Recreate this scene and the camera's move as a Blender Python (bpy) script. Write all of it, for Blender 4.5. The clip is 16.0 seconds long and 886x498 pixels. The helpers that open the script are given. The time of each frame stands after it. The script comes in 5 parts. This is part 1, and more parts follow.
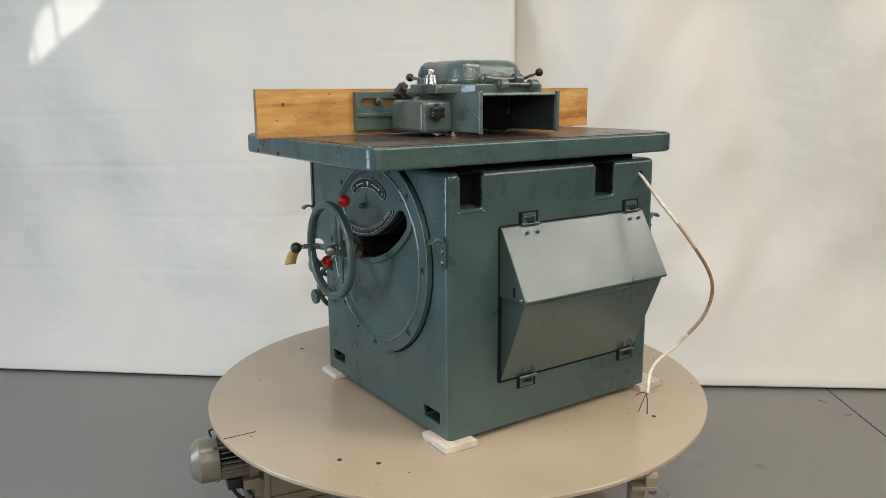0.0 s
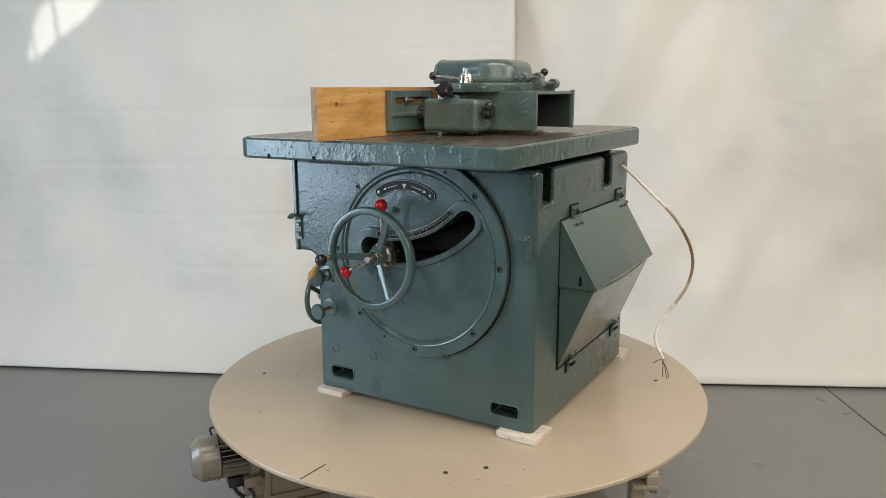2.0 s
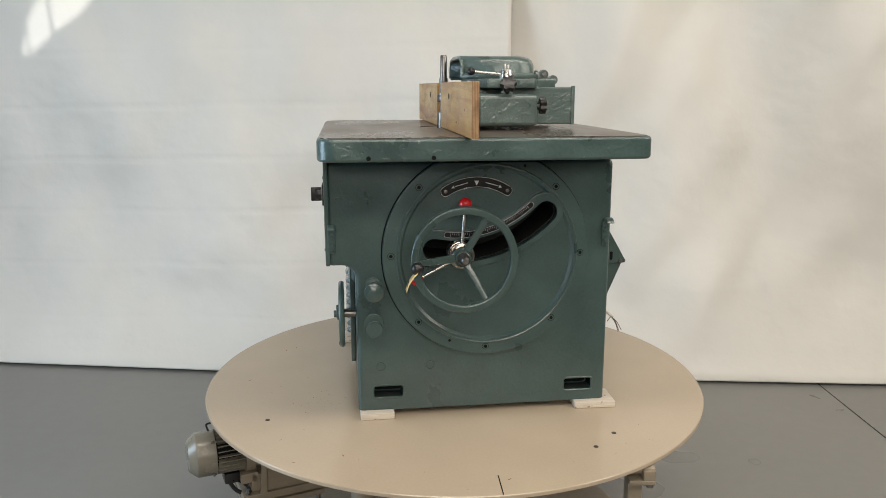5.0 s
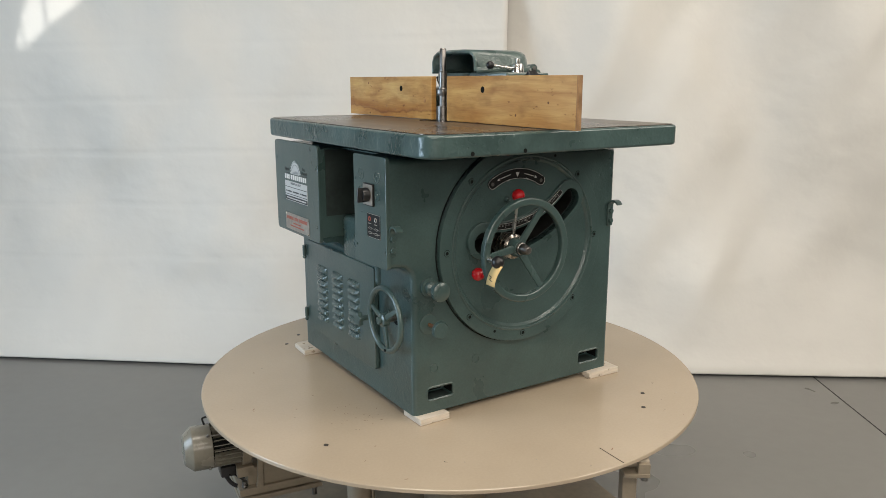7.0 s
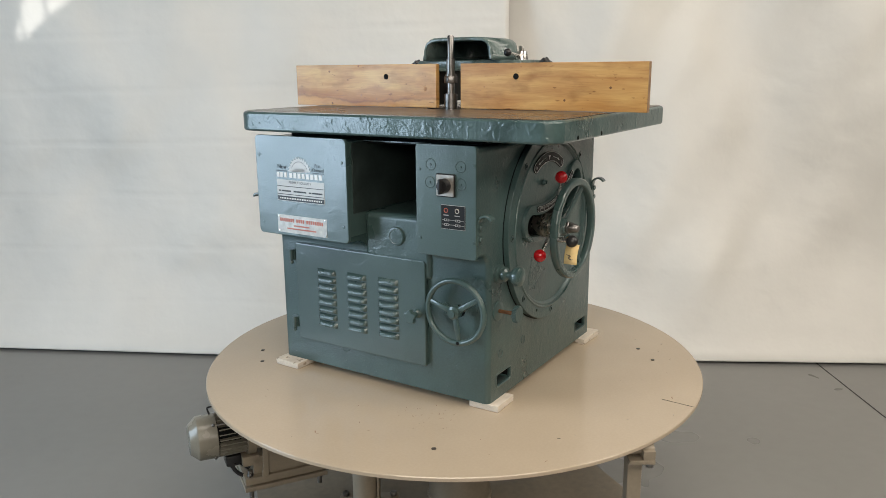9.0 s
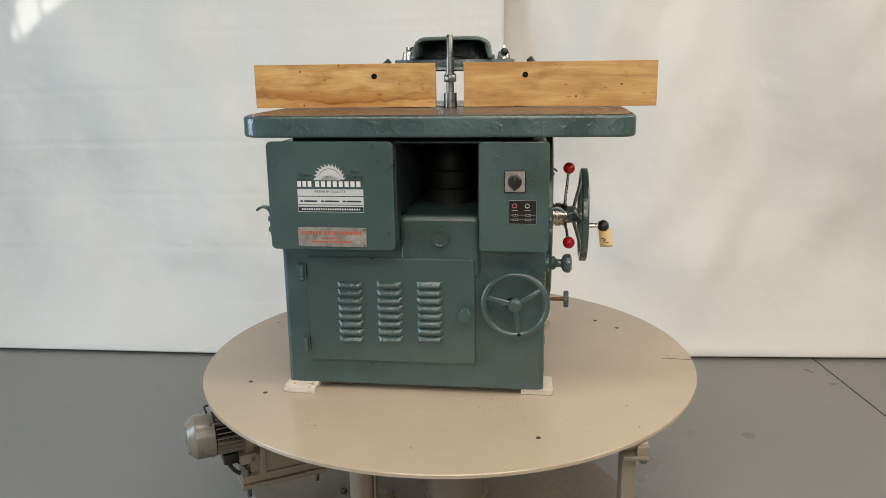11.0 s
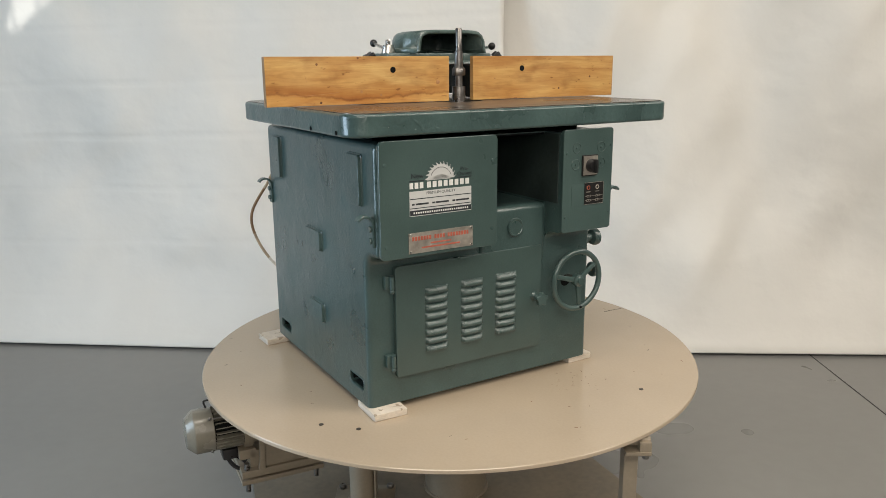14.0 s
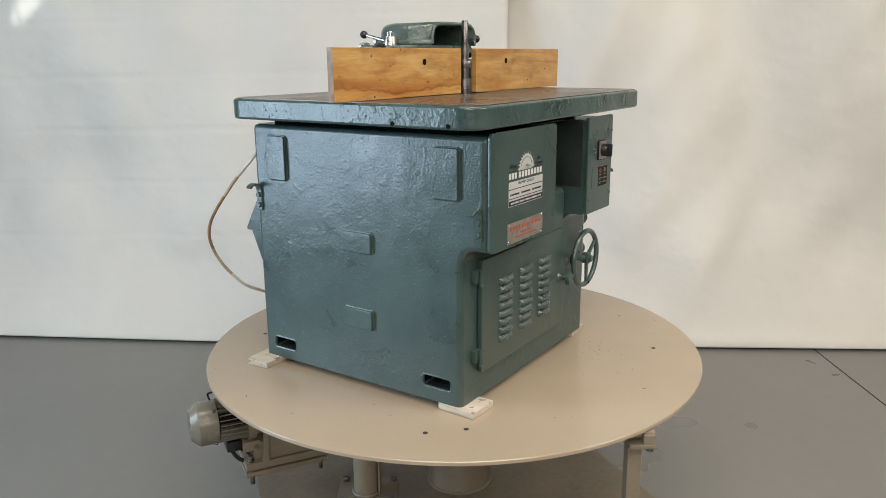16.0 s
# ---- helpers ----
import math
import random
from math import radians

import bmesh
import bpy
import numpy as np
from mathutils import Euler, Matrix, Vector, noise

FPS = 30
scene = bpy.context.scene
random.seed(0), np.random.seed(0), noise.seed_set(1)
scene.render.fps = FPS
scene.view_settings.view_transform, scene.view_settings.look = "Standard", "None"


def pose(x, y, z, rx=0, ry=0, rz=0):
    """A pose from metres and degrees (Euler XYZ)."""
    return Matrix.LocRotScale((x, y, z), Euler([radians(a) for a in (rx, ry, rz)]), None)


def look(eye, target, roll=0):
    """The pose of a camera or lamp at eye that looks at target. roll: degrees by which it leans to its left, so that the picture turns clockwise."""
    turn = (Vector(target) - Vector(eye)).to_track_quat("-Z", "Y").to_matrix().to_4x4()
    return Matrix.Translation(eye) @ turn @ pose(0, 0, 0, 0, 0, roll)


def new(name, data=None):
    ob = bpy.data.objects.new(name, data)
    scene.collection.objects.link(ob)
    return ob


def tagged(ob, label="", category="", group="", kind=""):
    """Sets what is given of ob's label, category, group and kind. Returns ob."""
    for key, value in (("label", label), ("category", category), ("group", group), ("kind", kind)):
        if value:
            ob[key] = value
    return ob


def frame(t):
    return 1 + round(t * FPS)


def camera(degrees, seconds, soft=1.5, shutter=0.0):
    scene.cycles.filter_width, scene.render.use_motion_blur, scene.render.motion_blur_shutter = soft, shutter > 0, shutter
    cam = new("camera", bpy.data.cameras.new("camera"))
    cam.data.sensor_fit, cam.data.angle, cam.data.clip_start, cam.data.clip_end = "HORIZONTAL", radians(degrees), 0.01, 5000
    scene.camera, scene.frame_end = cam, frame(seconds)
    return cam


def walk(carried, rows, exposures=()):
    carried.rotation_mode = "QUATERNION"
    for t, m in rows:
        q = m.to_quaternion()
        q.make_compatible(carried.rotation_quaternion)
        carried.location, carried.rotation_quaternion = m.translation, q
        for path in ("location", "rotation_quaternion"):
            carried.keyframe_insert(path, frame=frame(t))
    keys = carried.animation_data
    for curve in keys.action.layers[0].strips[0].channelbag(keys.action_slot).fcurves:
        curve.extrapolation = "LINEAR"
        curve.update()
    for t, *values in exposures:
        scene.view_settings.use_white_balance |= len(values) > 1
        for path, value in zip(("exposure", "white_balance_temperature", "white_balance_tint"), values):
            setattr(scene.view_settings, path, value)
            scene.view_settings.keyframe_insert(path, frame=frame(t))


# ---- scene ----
# World: floor z = 0, turntable axis at x = y = 0, turntable top at z = 0.6.
TOP = 0.6
cam = camera(60.06, 16.0, 0.6)
# seconds, eye x, y, z, heading, pitch, lean (degrees)
PATH = [
    (0.0, -0.002, -2.749, 1.664, -0.95, -11.57, -0.43),
    (0.5, -0.005, -2.750, 1.666, -0.84, -11.62, -0.31),
    (1.0, -0.010, -2.750, 1.669, -0.79, -11.82, -0.22),
    (1.5, -0.014, -2.749, 1.670, -0.78, -11.80, -0.22),
    (2.0, -0.014, -2.749, 1.670, -0.77, -11.79, -0.27),
    (2.5, -0.013, -2.750, 1.671, -0.85, -11.80, -0.25),
    (3.0, -0.016, -2.749, 1.671, -0.76, -11.91, -0.23),
    (3.5, -0.022, -2.747, 1.669, -0.69, -11.95, -0.16),
    (4.0, -0.028, -2.748, 1.666, -0.47, -11.93, -0.11),
    (4.2, -0.029, -2.749, 1.665, -0.42, -11.91, -0.11),
    (6.3, -0.021, -2.752, 1.659, -0.14, -12.06, 0.04),
    (6.5, -0.021, -2.751, 1.660, -0.13, -12.13, 0.03),
    (7.0, -0.020, -2.751, 1.663, -0.08, -12.41, -0.05),
    (7.5, -0.020, -2.753, 1.663, -0.12, -12.57, -0.15),
    (8.0, -0.023, -2.753, 1.661, -0.11, -12.69, -0.26),
    (8.5, -0.026, -2.751, 1.660, -0.16, -12.94, -0.39),
    (9.0, -0.027, -2.747, 1.658, -0.20, -13.19, -0.44),
    (9.2, -0.026, -2.745, 1.657, -0.21, -13.22, -0.45),
    (11.3, -0.013, -2.759, 1.669, -0.11, -13.49, -0.80),
    (11.5, -0.013, -2.758, 1.668, -0.13, -13.49, -0.79),
    (12.0, -0.016, -2.756, 1.666, -0.10, -13.40, -0.77),
    (12.5, -0.025, -2.753, 1.664, 0.08, -13.43, -0.71),
    (13.0, -0.033, -2.750, 1.662, 0.22, -13.56, -0.58),
    (13.5, -0.037, -2.748, 1.660, 0.30, -13.68, -0.51),
    (14.0, -0.038, -2.747, 1.658, 0.33, -13.72, -0.44),
    (14.5, -0.036, -2.745, 1.656, 0.23, -13.86, -0.34),
    (15.0, -0.037, -2.744, 1.654, 0.26, -13.95, -0.28),
    (15.5, -0.039, -2.745, 1.651, 0.13, -14.07, -0.32),
    (16.0, -0.041, -2.747, 1.649, 0.09, -14.07, -0.43),
]


def aim(x, y, z, yaw, pitch, lean):
    a, b = radians(yaw), radians(pitch)
    ahead = (math.sin(a) * math.cos(b), math.cos(a) * math.cos(b), math.sin(b))
    return look((x, y, z), (x + ahead[0], y + ahead[1], z + ahead[2]), lean)


walk(cam, [(r[0], aim(*r[1:])) for r in PATH], [(0.0, 0.0), (16.0, 0.0)])

# ---- light ----
world = bpy.data.worlds.new("world")
scene.world = world
world.use_nodes = True
wn, wl = world.node_tree.nodes, world.node_tree.links
sky = wn.new("ShaderNodeTexSky")
sky.sky_type, sky.sun_disc = "NISHITA", False
sky.sun_elevation, sky.sun_rotation = radians(38), radians(205)
wl.new(sky.outputs[0], wn["Background"].inputs[0])
wn["Background"].inputs[1].default_value = 0.1


def area(name, m, w, h, power, colour):
    d = bpy.data.lights.new(name, "AREA")
    d.shape, d.size, d.size_y, d.energy, d.color = "RECTANGLE", w, h, power, colour
    ob = new(name, d)
    ob.matrix_world = m
    return ob


# daylight: roof lights above, a tall window on one side, a high window opposite
area("roof_light_front", look((1.0, -1.4, 4.42), (1.0, -1.4, 0)), 5.2, 0.6, 126, (1.0, 0.905, 0.79))
area("roof_light_back", look((0.5, -4.4, 4.42), (0.5, -4.4, 0)), 5.0, 0.8, 146, (1.0, 0.905, 0.79))
area("west_window_light", look((-4.36, -1.3, 1.7), (0, -1.3, 1.7)), 1.6, 2.5, 120, (0.60, 0.80, 1.0))
area("east_window_light", look((4.36, -1.3, 3.45), (0, -1.3, 2.4)), 3.8, 1.5, 102, (1.0, 0.92, 0.82))
# fill lamp added behind the camera to lift surfaces that face it
area("south_fill_light", look((0.3, -6.3, 2.9), (0, 0, 1.6)), 4.6, 0.9, 102, (1.0, 0.92, 0.83))

sun_dir = Vector((-0.28, -0.80, 0.56)).normalized()
sun = new("sun", bpy.data.lights.new("sun", "SUN"))
sun.data.energy, sun.data.angle, sun.data.color = 2.4, radians(0.55), (1.0, 0.97, 0.92)
sun.matrix_world = look(tuple(sun_dir * 10), (0, 0, 0))


# ---- materials ----
def material(name, colour, rough=0.5, metal=0.0, vary=0.12, scale=6.0, grain=60.0, bump=0.15, coat=0.0, spots=None,
             stretch=(1, 1, 1), bump_depth=0.002, rough_vary=0.1, pits=0, pit_depth=0.1, waves=0.35, peel=1.0, lumps=0.0, lump_scale=28, coat_rough=0.11):
    """Painted or raw surface: two scales of tone, fine relief, and worn spots."""
    m = bpy.data.materials.new(name)
    m.use_nodes = True
    n, l = m.node_tree.nodes, m.node_tree.links
    b = n["Principled BSDF"]
    b.inputs["Metallic"].default_value = metal
    b.inputs["Coat Weight"].default_value = coat
    b.inputs["Coat Roughness"].default_value = coat_rough
    tc, mp = n.new("ShaderNodeTexCoord"), n.new("ShaderNodeMapping")
    mp.inputs["Scale"].default_value = stretch
    l.new(tc.outputs["Object"], mp.inputs[0])
    big, fine = n.new("ShaderNodeTexNoise"), n.new("ShaderNodeTexNoise")
    for t, s in ((big, scale), (fine, grain)):
        t.inputs["Scale"].default_value, t.inputs["Detail"].default_value = s, 4
        l.new(mp.outputs[0], t.inputs[0])
    add = n.new("ShaderNodeMath")
    add.operation = "MULTIPLY_ADD"
    l.new(fine.outputs[0], add.inputs[0])
    add.inputs[1].default_value = 0.45
    l.new(big.outputs[0], add.inputs[2])
    ramp = n.new("ShaderNodeValToRGB")
    lo, hi = [tuple(max(0, v * k) for v in colour) + (1,) for k in (1 - 2 * vary, 1 + 2 * vary)]
    ramp.color_ramp.elements[0].position, ramp.color_ramp.elements[1].position = 0.42, 1.02
    ramp.color_ramp.elements[0].color, ramp.color_ramp.elements[1].color = lo, hi
    l.new(add.outputs[0], ramp.inputs[0])
    out = ramp.outputs[0]
    if spots:
        sp = n.new("ShaderNodeTexNoise")
        sp.inputs["Scale"].default_value, sp.inputs["Detail"].default_value = spots[1], 6
        l.new(tc.outputs["Object"], sp.inputs[0])
        r2 = n.new("ShaderNodeValToRGB")
        r2.color_ramp.elements[0].position, r2.color_ramp.elements[1].position = spots[2], spots[2] + 0.03
        l.new(sp.outputs[0], r2.inputs[0])
        mix = n.new("ShaderNodeMix")
        mix.data_type = "RGBA"
        l.new(r2.outputs[0], mix.inputs[0])
        l.new(out, mix.inputs[6])
        mix.inputs[7].default_value = (*spots[0], 1)
        out = mix.outputs[2]
    l.new(out, b.inputs["Base Color"])
    rm = n.new("ShaderNodeMapRange")
    rm.inputs[1].default_value, rm.inputs[2].default_value = 0.3, 0.7
    rm.inputs[3].default_value, rm.inputs[4].default_value = max(0.03, rough - rough_vary), min(1, rough + rough_vary)
    l.new(big.outputs[0], rm.inputs[0])
    l.new(rm.outputs[0], b.inputs["Roughness"])
    if bump:
        bp = n.new("ShaderNodeBump")
        bp.inputs["Strength"].default_value, bp.inputs["Distance"].default_value = bump, bump_depth
        relief = n.new("ShaderNodeMath")
        relief.operation = "MULTIPLY_ADD"
        swell, skin = n.new("ShaderNodeTexNoise"), n.new("ShaderNodeMath")
        swell.inputs["Scale"].default_value, swell.inputs["Detail"].default_value = scale * 1.7, 1
        l.new(mp.outputs[0], swell.inputs[0])
        l.new(swell.outputs[0], relief.inputs[0])
        relief.inputs[1].default_value = waves
        skin.operation = "MULTIPLY"
        skin.inputs[1].default_value = peel
        l.new(fine.outputs[0], skin.inputs[0])
        l.new(skin.outputs[0], relief.inputs[2])
        height = relief.outputs[0]
        if lumps:  # sparse runs and lumps of thick paint
            lp, lr = n.new("ShaderNodeTexNoise"), n.new("ShaderNodeMapRange")
            lp.inputs["Scale"].default_value, lp.inputs["Detail"].default_value = lump_scale, 1
            lp.inputs["Distortion"].default_value = 0.6
            l.new(tc.outputs["Object"], lp.inputs[0])
            lr.interpolation_type = "SMOOTHSTEP"
            lr.inputs[1].default_value, lr.inputs[2].default_value = 0.48, 0.78
            l.new(lp.outputs[0], lr.inputs[0])
            la = n.new("ShaderNodeMath")
            la.operation = "MULTIPLY_ADD"
            l.new(lr.outputs[0], la.inputs[0])
            la.inputs[1].default_value = lumps
            l.new(height, la.inputs[2])
            height = la.outputs[0]
        if pits:
            vo = n.new("ShaderNodeTexVoronoi")
            vo.inputs["Scale"].default_value = pits
            l.new(tc.outputs["Object"], vo.inputs[0])
            wide = n.new("ShaderNodeMapRange")
            wide.inputs[1].default_value, wide.inputs[2].default_value = 0.0, 0.12
            l.new(vo.outputs[0], wide.inputs[0])
            some, hole = n.new("ShaderNodeMath"), n.new("ShaderNodeMath")
            some.operation, hole.operation = "GREATER_THAN", "MAXIMUM"
            some.inputs[1].default_value = 0.42
            l.new(vo.outputs["Color"], some.inputs[0])
            l.new(some.outputs[0], hole.inputs[0])
            l.new(wide.outputs[0], hole.inputs[1])
            patch = n.new("ShaderNodeMath")
            patch.operation = "MULTIPLY_ADD"
            l.new(hole.outputs[0], patch.inputs[0])
            patch.inputs[1].default_value = pit_depth
            l.new(height, patch.inputs[2])
            height = patch.outputs[0]
        l.new(height, bp.inputs["Height"])
        l.new(bp.outputs[0], b.inputs["Normal"])
        l.new(bp.outputs[0], b.inputs["Coat Normal"])
    return m


def wood_material(name, light, dark, edge=False, streak=False):
    """Varnished plywood: long figure, fine pores, blotches and knots; its length runs along y."""
    m = material(name, light, 0.42, vary=0.1, scale=3, grain=40, bump=0.1, coat=0.0 if edge else 0.15)
    n, l = m.node_tree.nodes, m.node_tree.links
    b = n["Principled BSDF"]
    tc = n.new("ShaderNodeTexCoord")

    def layer(stretch, scale, detail, ramp, kind="ShaderNodeTexNoise", bend=0.0):
        mp, tx, r = n.new("ShaderNodeMapping"), n.new(kind), n.new("ShaderNodeValToRGB")
        mp.inputs["Scale"].default_value = stretch
        l.new(tc.outputs["Object"], mp.inputs[0])
        l.new(mp.outputs[0], tx.inputs[0])
        tx.inputs["Scale"].default_value = scale
        if kind != "ShaderNodeTexVoronoi":
            tx.inputs["Detail"].default_value, tx.inputs["Distortion"].default_value = detail, bend
        while len(r.color_ramp.elements) < len(ramp):
            r.color_ramp.elements.new(0.5)
        for e, (p, c) in zip(r.color_ramp.elements, ramp):
            e.position, e.color = p, (*c, 1)
        l.new(tx.outputs[0], r.inputs[0])
        return r.outputs[0]

    def mixed(under, over, amount, how="MULTIPLY"):
        mx = n.new("ShaderNodeMix")
        mx.data_type, mx.blend_type = "RGBA", how
        mx.inputs[0].default_value = amount
        l.new(under, mx.inputs[6])
        l.new(over, mx.inputs[7])
        return mx.outputs[2]

    if edge:
        col = layer((1, 0.02, 0.02), 75, 1, ((0.34, dark), (0.62, light)), "ShaderNodeTexWave", 0.6)
        col = mixed(col, layer((1, 1, 1), 30, 4, ((0.35, (0.55, 0.5, 0.45)), (0.6, (1, 1, 1)))), 0.8)
    else:
        col = layer((1, 1.3, 11), 2.6, 8, ((0.30, dark), (0.5, [0.5 * (p + q) for p, q in zip(light, dark)]), (0.68, light)), bend=0.9)
        col = mixed(col, layer((1, 2.2, 6), 1.5, 3, ((0.36, (0.86, 0.72, 0.55)), (0.62, (1.0, 1.0, 1.0)))), 0.9)
        col = mixed(col, layer((3, 9, 190), 2.0, 3, ((0.30, (0.78, 0.70, 0.62)), (0.55, (1, 1, 1)))), 0.55)
        col = mixed(col, layer((1, 2.1, 4.5), 1.3, 0, ((0.015, (0.3, 0.2, 0.12)), (0.04, (1, 1, 1))), "ShaderNodeTexVoronoi"), 0.8)
        col = mixed(col, layer((1, 1.0, 2.8), 30, 5, ((0.27, (0.42, 0.30, 0.2)), (0.33, (1, 1, 1)))), 0.8)
        col = mixed(col, layer((1, 1.2, 3), 9, 6, ((0.32, (0.66, 0.58, 0.50)), (0.50, (1, 1, 1)))), 0.7)
        if streak:  # a darker resinous band low on this board
            sep, wob, ad, r = n.new("ShaderNodeSeparateXYZ"), n.new("ShaderNodeTexNoise"), n.new("ShaderNodeMath"), n.new("ShaderNodeValToRGB")
            mp = n.new("ShaderNodeMapping")
            mp.inputs["Scale"].default_value = (0, 1, 0.2)
            l.new(tc.outputs["Object"], mp.inputs[0])
            l.new(mp.outputs[0], wob.inputs[0])
            wob.inputs["Scale"].default_value, wob.inputs["Detail"].default_value, wob.inputs["Roughness"].default_value = 4.0, 8, 0.62
            l.new(tc.outputs["Object"], sep.inputs[0])
            ad.operation = "MULTIPLY_ADD"
            l.new(wob.outputs[0], ad.inputs[0])
            ad.inputs[1].default_value = 0.085
            l.new(sep.outputs[2], ad.inputs[2])
            rng = n.new("ShaderNodeMapRange")
            rng.inputs[1].default_value, rng.inputs[2].default_value = 0.955, 1.055
            l.new(ad.outputs[0], rng.inputs[0])
            steps = ((0.0, (0.86, 0.66, 0.45)), (0.22, (1.0, 0.92, 0.8)), (0.38, (1.0, 0.9, 0.75)), (0.44, (0.55, 0.38, 0.24)), (0.5, (0.82, 0.64, 0.46)), (0.62, (0.9, 0.8, 0.66)), (0.8, (1, 1, 1)))
            while len(r.color_ramp.elements) < len(steps):
                r.color_ramp.elements.new(0.5)
            for e, (p, c) in zip(r.color_ramp.elements, steps):
                e.position, e.color = p, (*c, 1)
            l.new(rng.outputs[0], r.inputs[0])
            col = mixed(col, r.outputs[0], 0.9)
    l.new(col, b.inputs["Base Color"])
    return m


PAINT = material("machine_paint", (0.046, 0.081, 0.077), 0.32, coat=0.55, vary=0.10, scale=5, grain=90, bump=0.45, bump_depth=0.003, peel=0.6, waves=0.6,
                 lumps=0.15, spots=((0.10, 0.15, 0.15), 60, 0.78))
CAST = material("cast_iron_paint", (0.044, 0.079, 0.076), 0.34, coat=0.42, vary=0.14, scale=6, grain=165, bump=0.6, bump_depth=0.0028, pits=38, pit_depth=0.8, waves=1.5, peel=0.48,
                lumps=0.30, lump_scale=26, spots=((0.12, 0.17, 0.17), 55, 0.78))
LUMPY = material("lumpy_cast_paint", (0.070, 0.106, 0.099), 0.34, coat=0.6, vary=0.14, scale=9, grain=110, bump=0.6, bump_depth=0.003, pits=36, pit_depth=0.5, waves=1.8, peel=0.7,
                 lumps=0.5, lump_scale=34, spots=((0.15, 0.2, 0.2), 60, 0.72))
SHEET = material("sheet_metal_paint", (0.045, 0.078, 0.073), 0.35, coat=0.65, vary=0.10, scale=4, grain=260, bump=0.5, bump_depth=0.0016, peel=0.50, waves=1.8,
                 lumps=0.42, lump_scale=22, pits=26, pit_depth=0.25)
EDGE = material("chipped_edge_paint", (0.047, 0.083, 0.080), 0.33, coat=0.42, vary=0.16, scale=7, grain=95, bump=0.55, bump_depth=0.0032, pits=34, pit_depth=0.7, waves=1.6, peel=0.42,
                lumps=0.42, lump_scale=34, spots=((0.14, 0.19, 0.19), 50, 0.72))
PEBBLED = material("pebbled_louvre_paint", (0.046, 0.080, 0.075), 0.28, coat=1.0, vary=0.10, scale=8, grain=210, bump=0.75, bump_depth=0.0028, peel=1.0, waves=0.5)
# darker copy of the machine paint, with the shade inside openings put in
INNER = material("shaded_inner_paint", (0.020, 0.030, 0.028), 0.55, vary=0.25, scale=9, grain=60, bump=0.3)
# near-black for dark iron parts, and for shade painted into slot and tunnel
SHADE_IRON = material("dark_iron_and_shade", (0.012, 0.012, 0.011), 0.6, vary=0.3, scale=12, bump=0.2)
SHADE_IRON.node_tree.nodes["Principled BSDF"].inputs["Specular IOR Level"].default_value = 0.25
TABLETOP = material("worn_iron_top", (0.13, 0.105, 0.086), 0.31, metal=0.55, vary=0.22, scale=5, grain=30, bump=0.1,
                    stretch=(1, 0.35, 1))
# near-black, also painted in where holes, gaps and recesses are in shade
DARK = material("near_black_and_shade", (0.008, 0.009, 0.009), 0.9, vary=0.2)
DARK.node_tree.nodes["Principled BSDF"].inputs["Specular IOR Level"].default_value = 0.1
STEEL = material("bright_steel", (0.60, 0.58, 0.55), 0.26, metal=1.0, vary=0.12, scale=20, bump=0.05)
COLLAR = material("oiled_steel", (0.38, 0.35, 0.31), 0.24, metal=1.0, vary=0.2, scale=20, bump=0.05)
DULLSTEEL = material("dull_steel", (0.22, 0.21, 0.2), 0.35, metal=1.0, vary=0.2, scale=25, bump=0.1)
BLACK = material("black_plastic", (0.012, 0.012, 0.013), 0.28, vary=0.1, bump=0.05)
RED = material("red_plastic", (0.42, 0.008, 0.012), 0.2, vary=0.08, bump=0.03)
RUST = material("rusty_rod", (0.18, 0.085, 0.04), 0.6, metal=0.4, vary=0.25, scale=40)
WOOD = wood_material("fence_plywood", (0.62, 0.405, 0.15), (0.43, 0.225, 0.068))
WOOD_STREAKED = wood_material("streaked_fence_plywood", (0.64, 0.425, 0.16), (0.44, 0.23, 0.068), streak=True)
PLYEDGE = wood_material("plywood_edge", (0.36, 0.22, 0.11), (0.23, 0.135, 0.065), True)
BLOCKWOOD = material("pale_block_wood", (0.56, 0.50, 0.42), 0.7, vary=0.12, scale=14, grain=90, bump=0.4,
                     stretch=(0.3, 1, 3), spots=((0.33, 0.27, 0.2), 34, 0.60))
BEIGE = material("beige_enamel", (0.42, 0.345, 0.255), 0.20, rough_vary=0.03, vary=0.04, scale=2.2, grain=120, bump=0.02,
                 spots=((0.24, 0.2, 0.15), 26, 0.745))
# frame beige set darker than the disc's, to include the shade beneath it
BEIGE2 = material("shade_dark_beige", (0.25, 0.21, 0.155), 0.42, vary=0.08, scale=6, grain=90, bump=0.1)
# beige darkened so the shade under the round plate is in the colour
SHADED_BASE = material("shaded_base_paint", (0.19, 0.155, 0.11), 0.5, vary=0.14, scale=4, grain=40, bump=0.1)
HOLE = material("filled_bolt_hole", (0.035, 0.028, 0.022), 0.7, vary=0.2)
FLOORMAT = material("grey_epoxy_floor", (0.20, 0.198, 0.188), 0.28, vary=0.045, scale=0.7, grain=14, bump=0, rough_vary=0.012)
JOINT = material("floor_joint", (0.03, 0.03, 0.03), 0.8)
CLOTH = material("white_backdrop_sheet", (0.70, 0.685, 0.642), 0.62, vary=0.035, scale=0.8, grain=3.5, bump=0.4, bump_depth=0.03)
# kept dark so the added walls and ceiling bounce little light
WALLMAT = material("unseen_dark_wall", (0.11, 0.107, 0.10), 0.8, vary=0.08, scale=1.2)
WHITE = material("white_print", (0.66, 0.66, 0.64), 0.4, vary=0.04)
SILVER = material("sticker_base", (0.5, 0.51, 0.5), 0.4, vary=0.04)
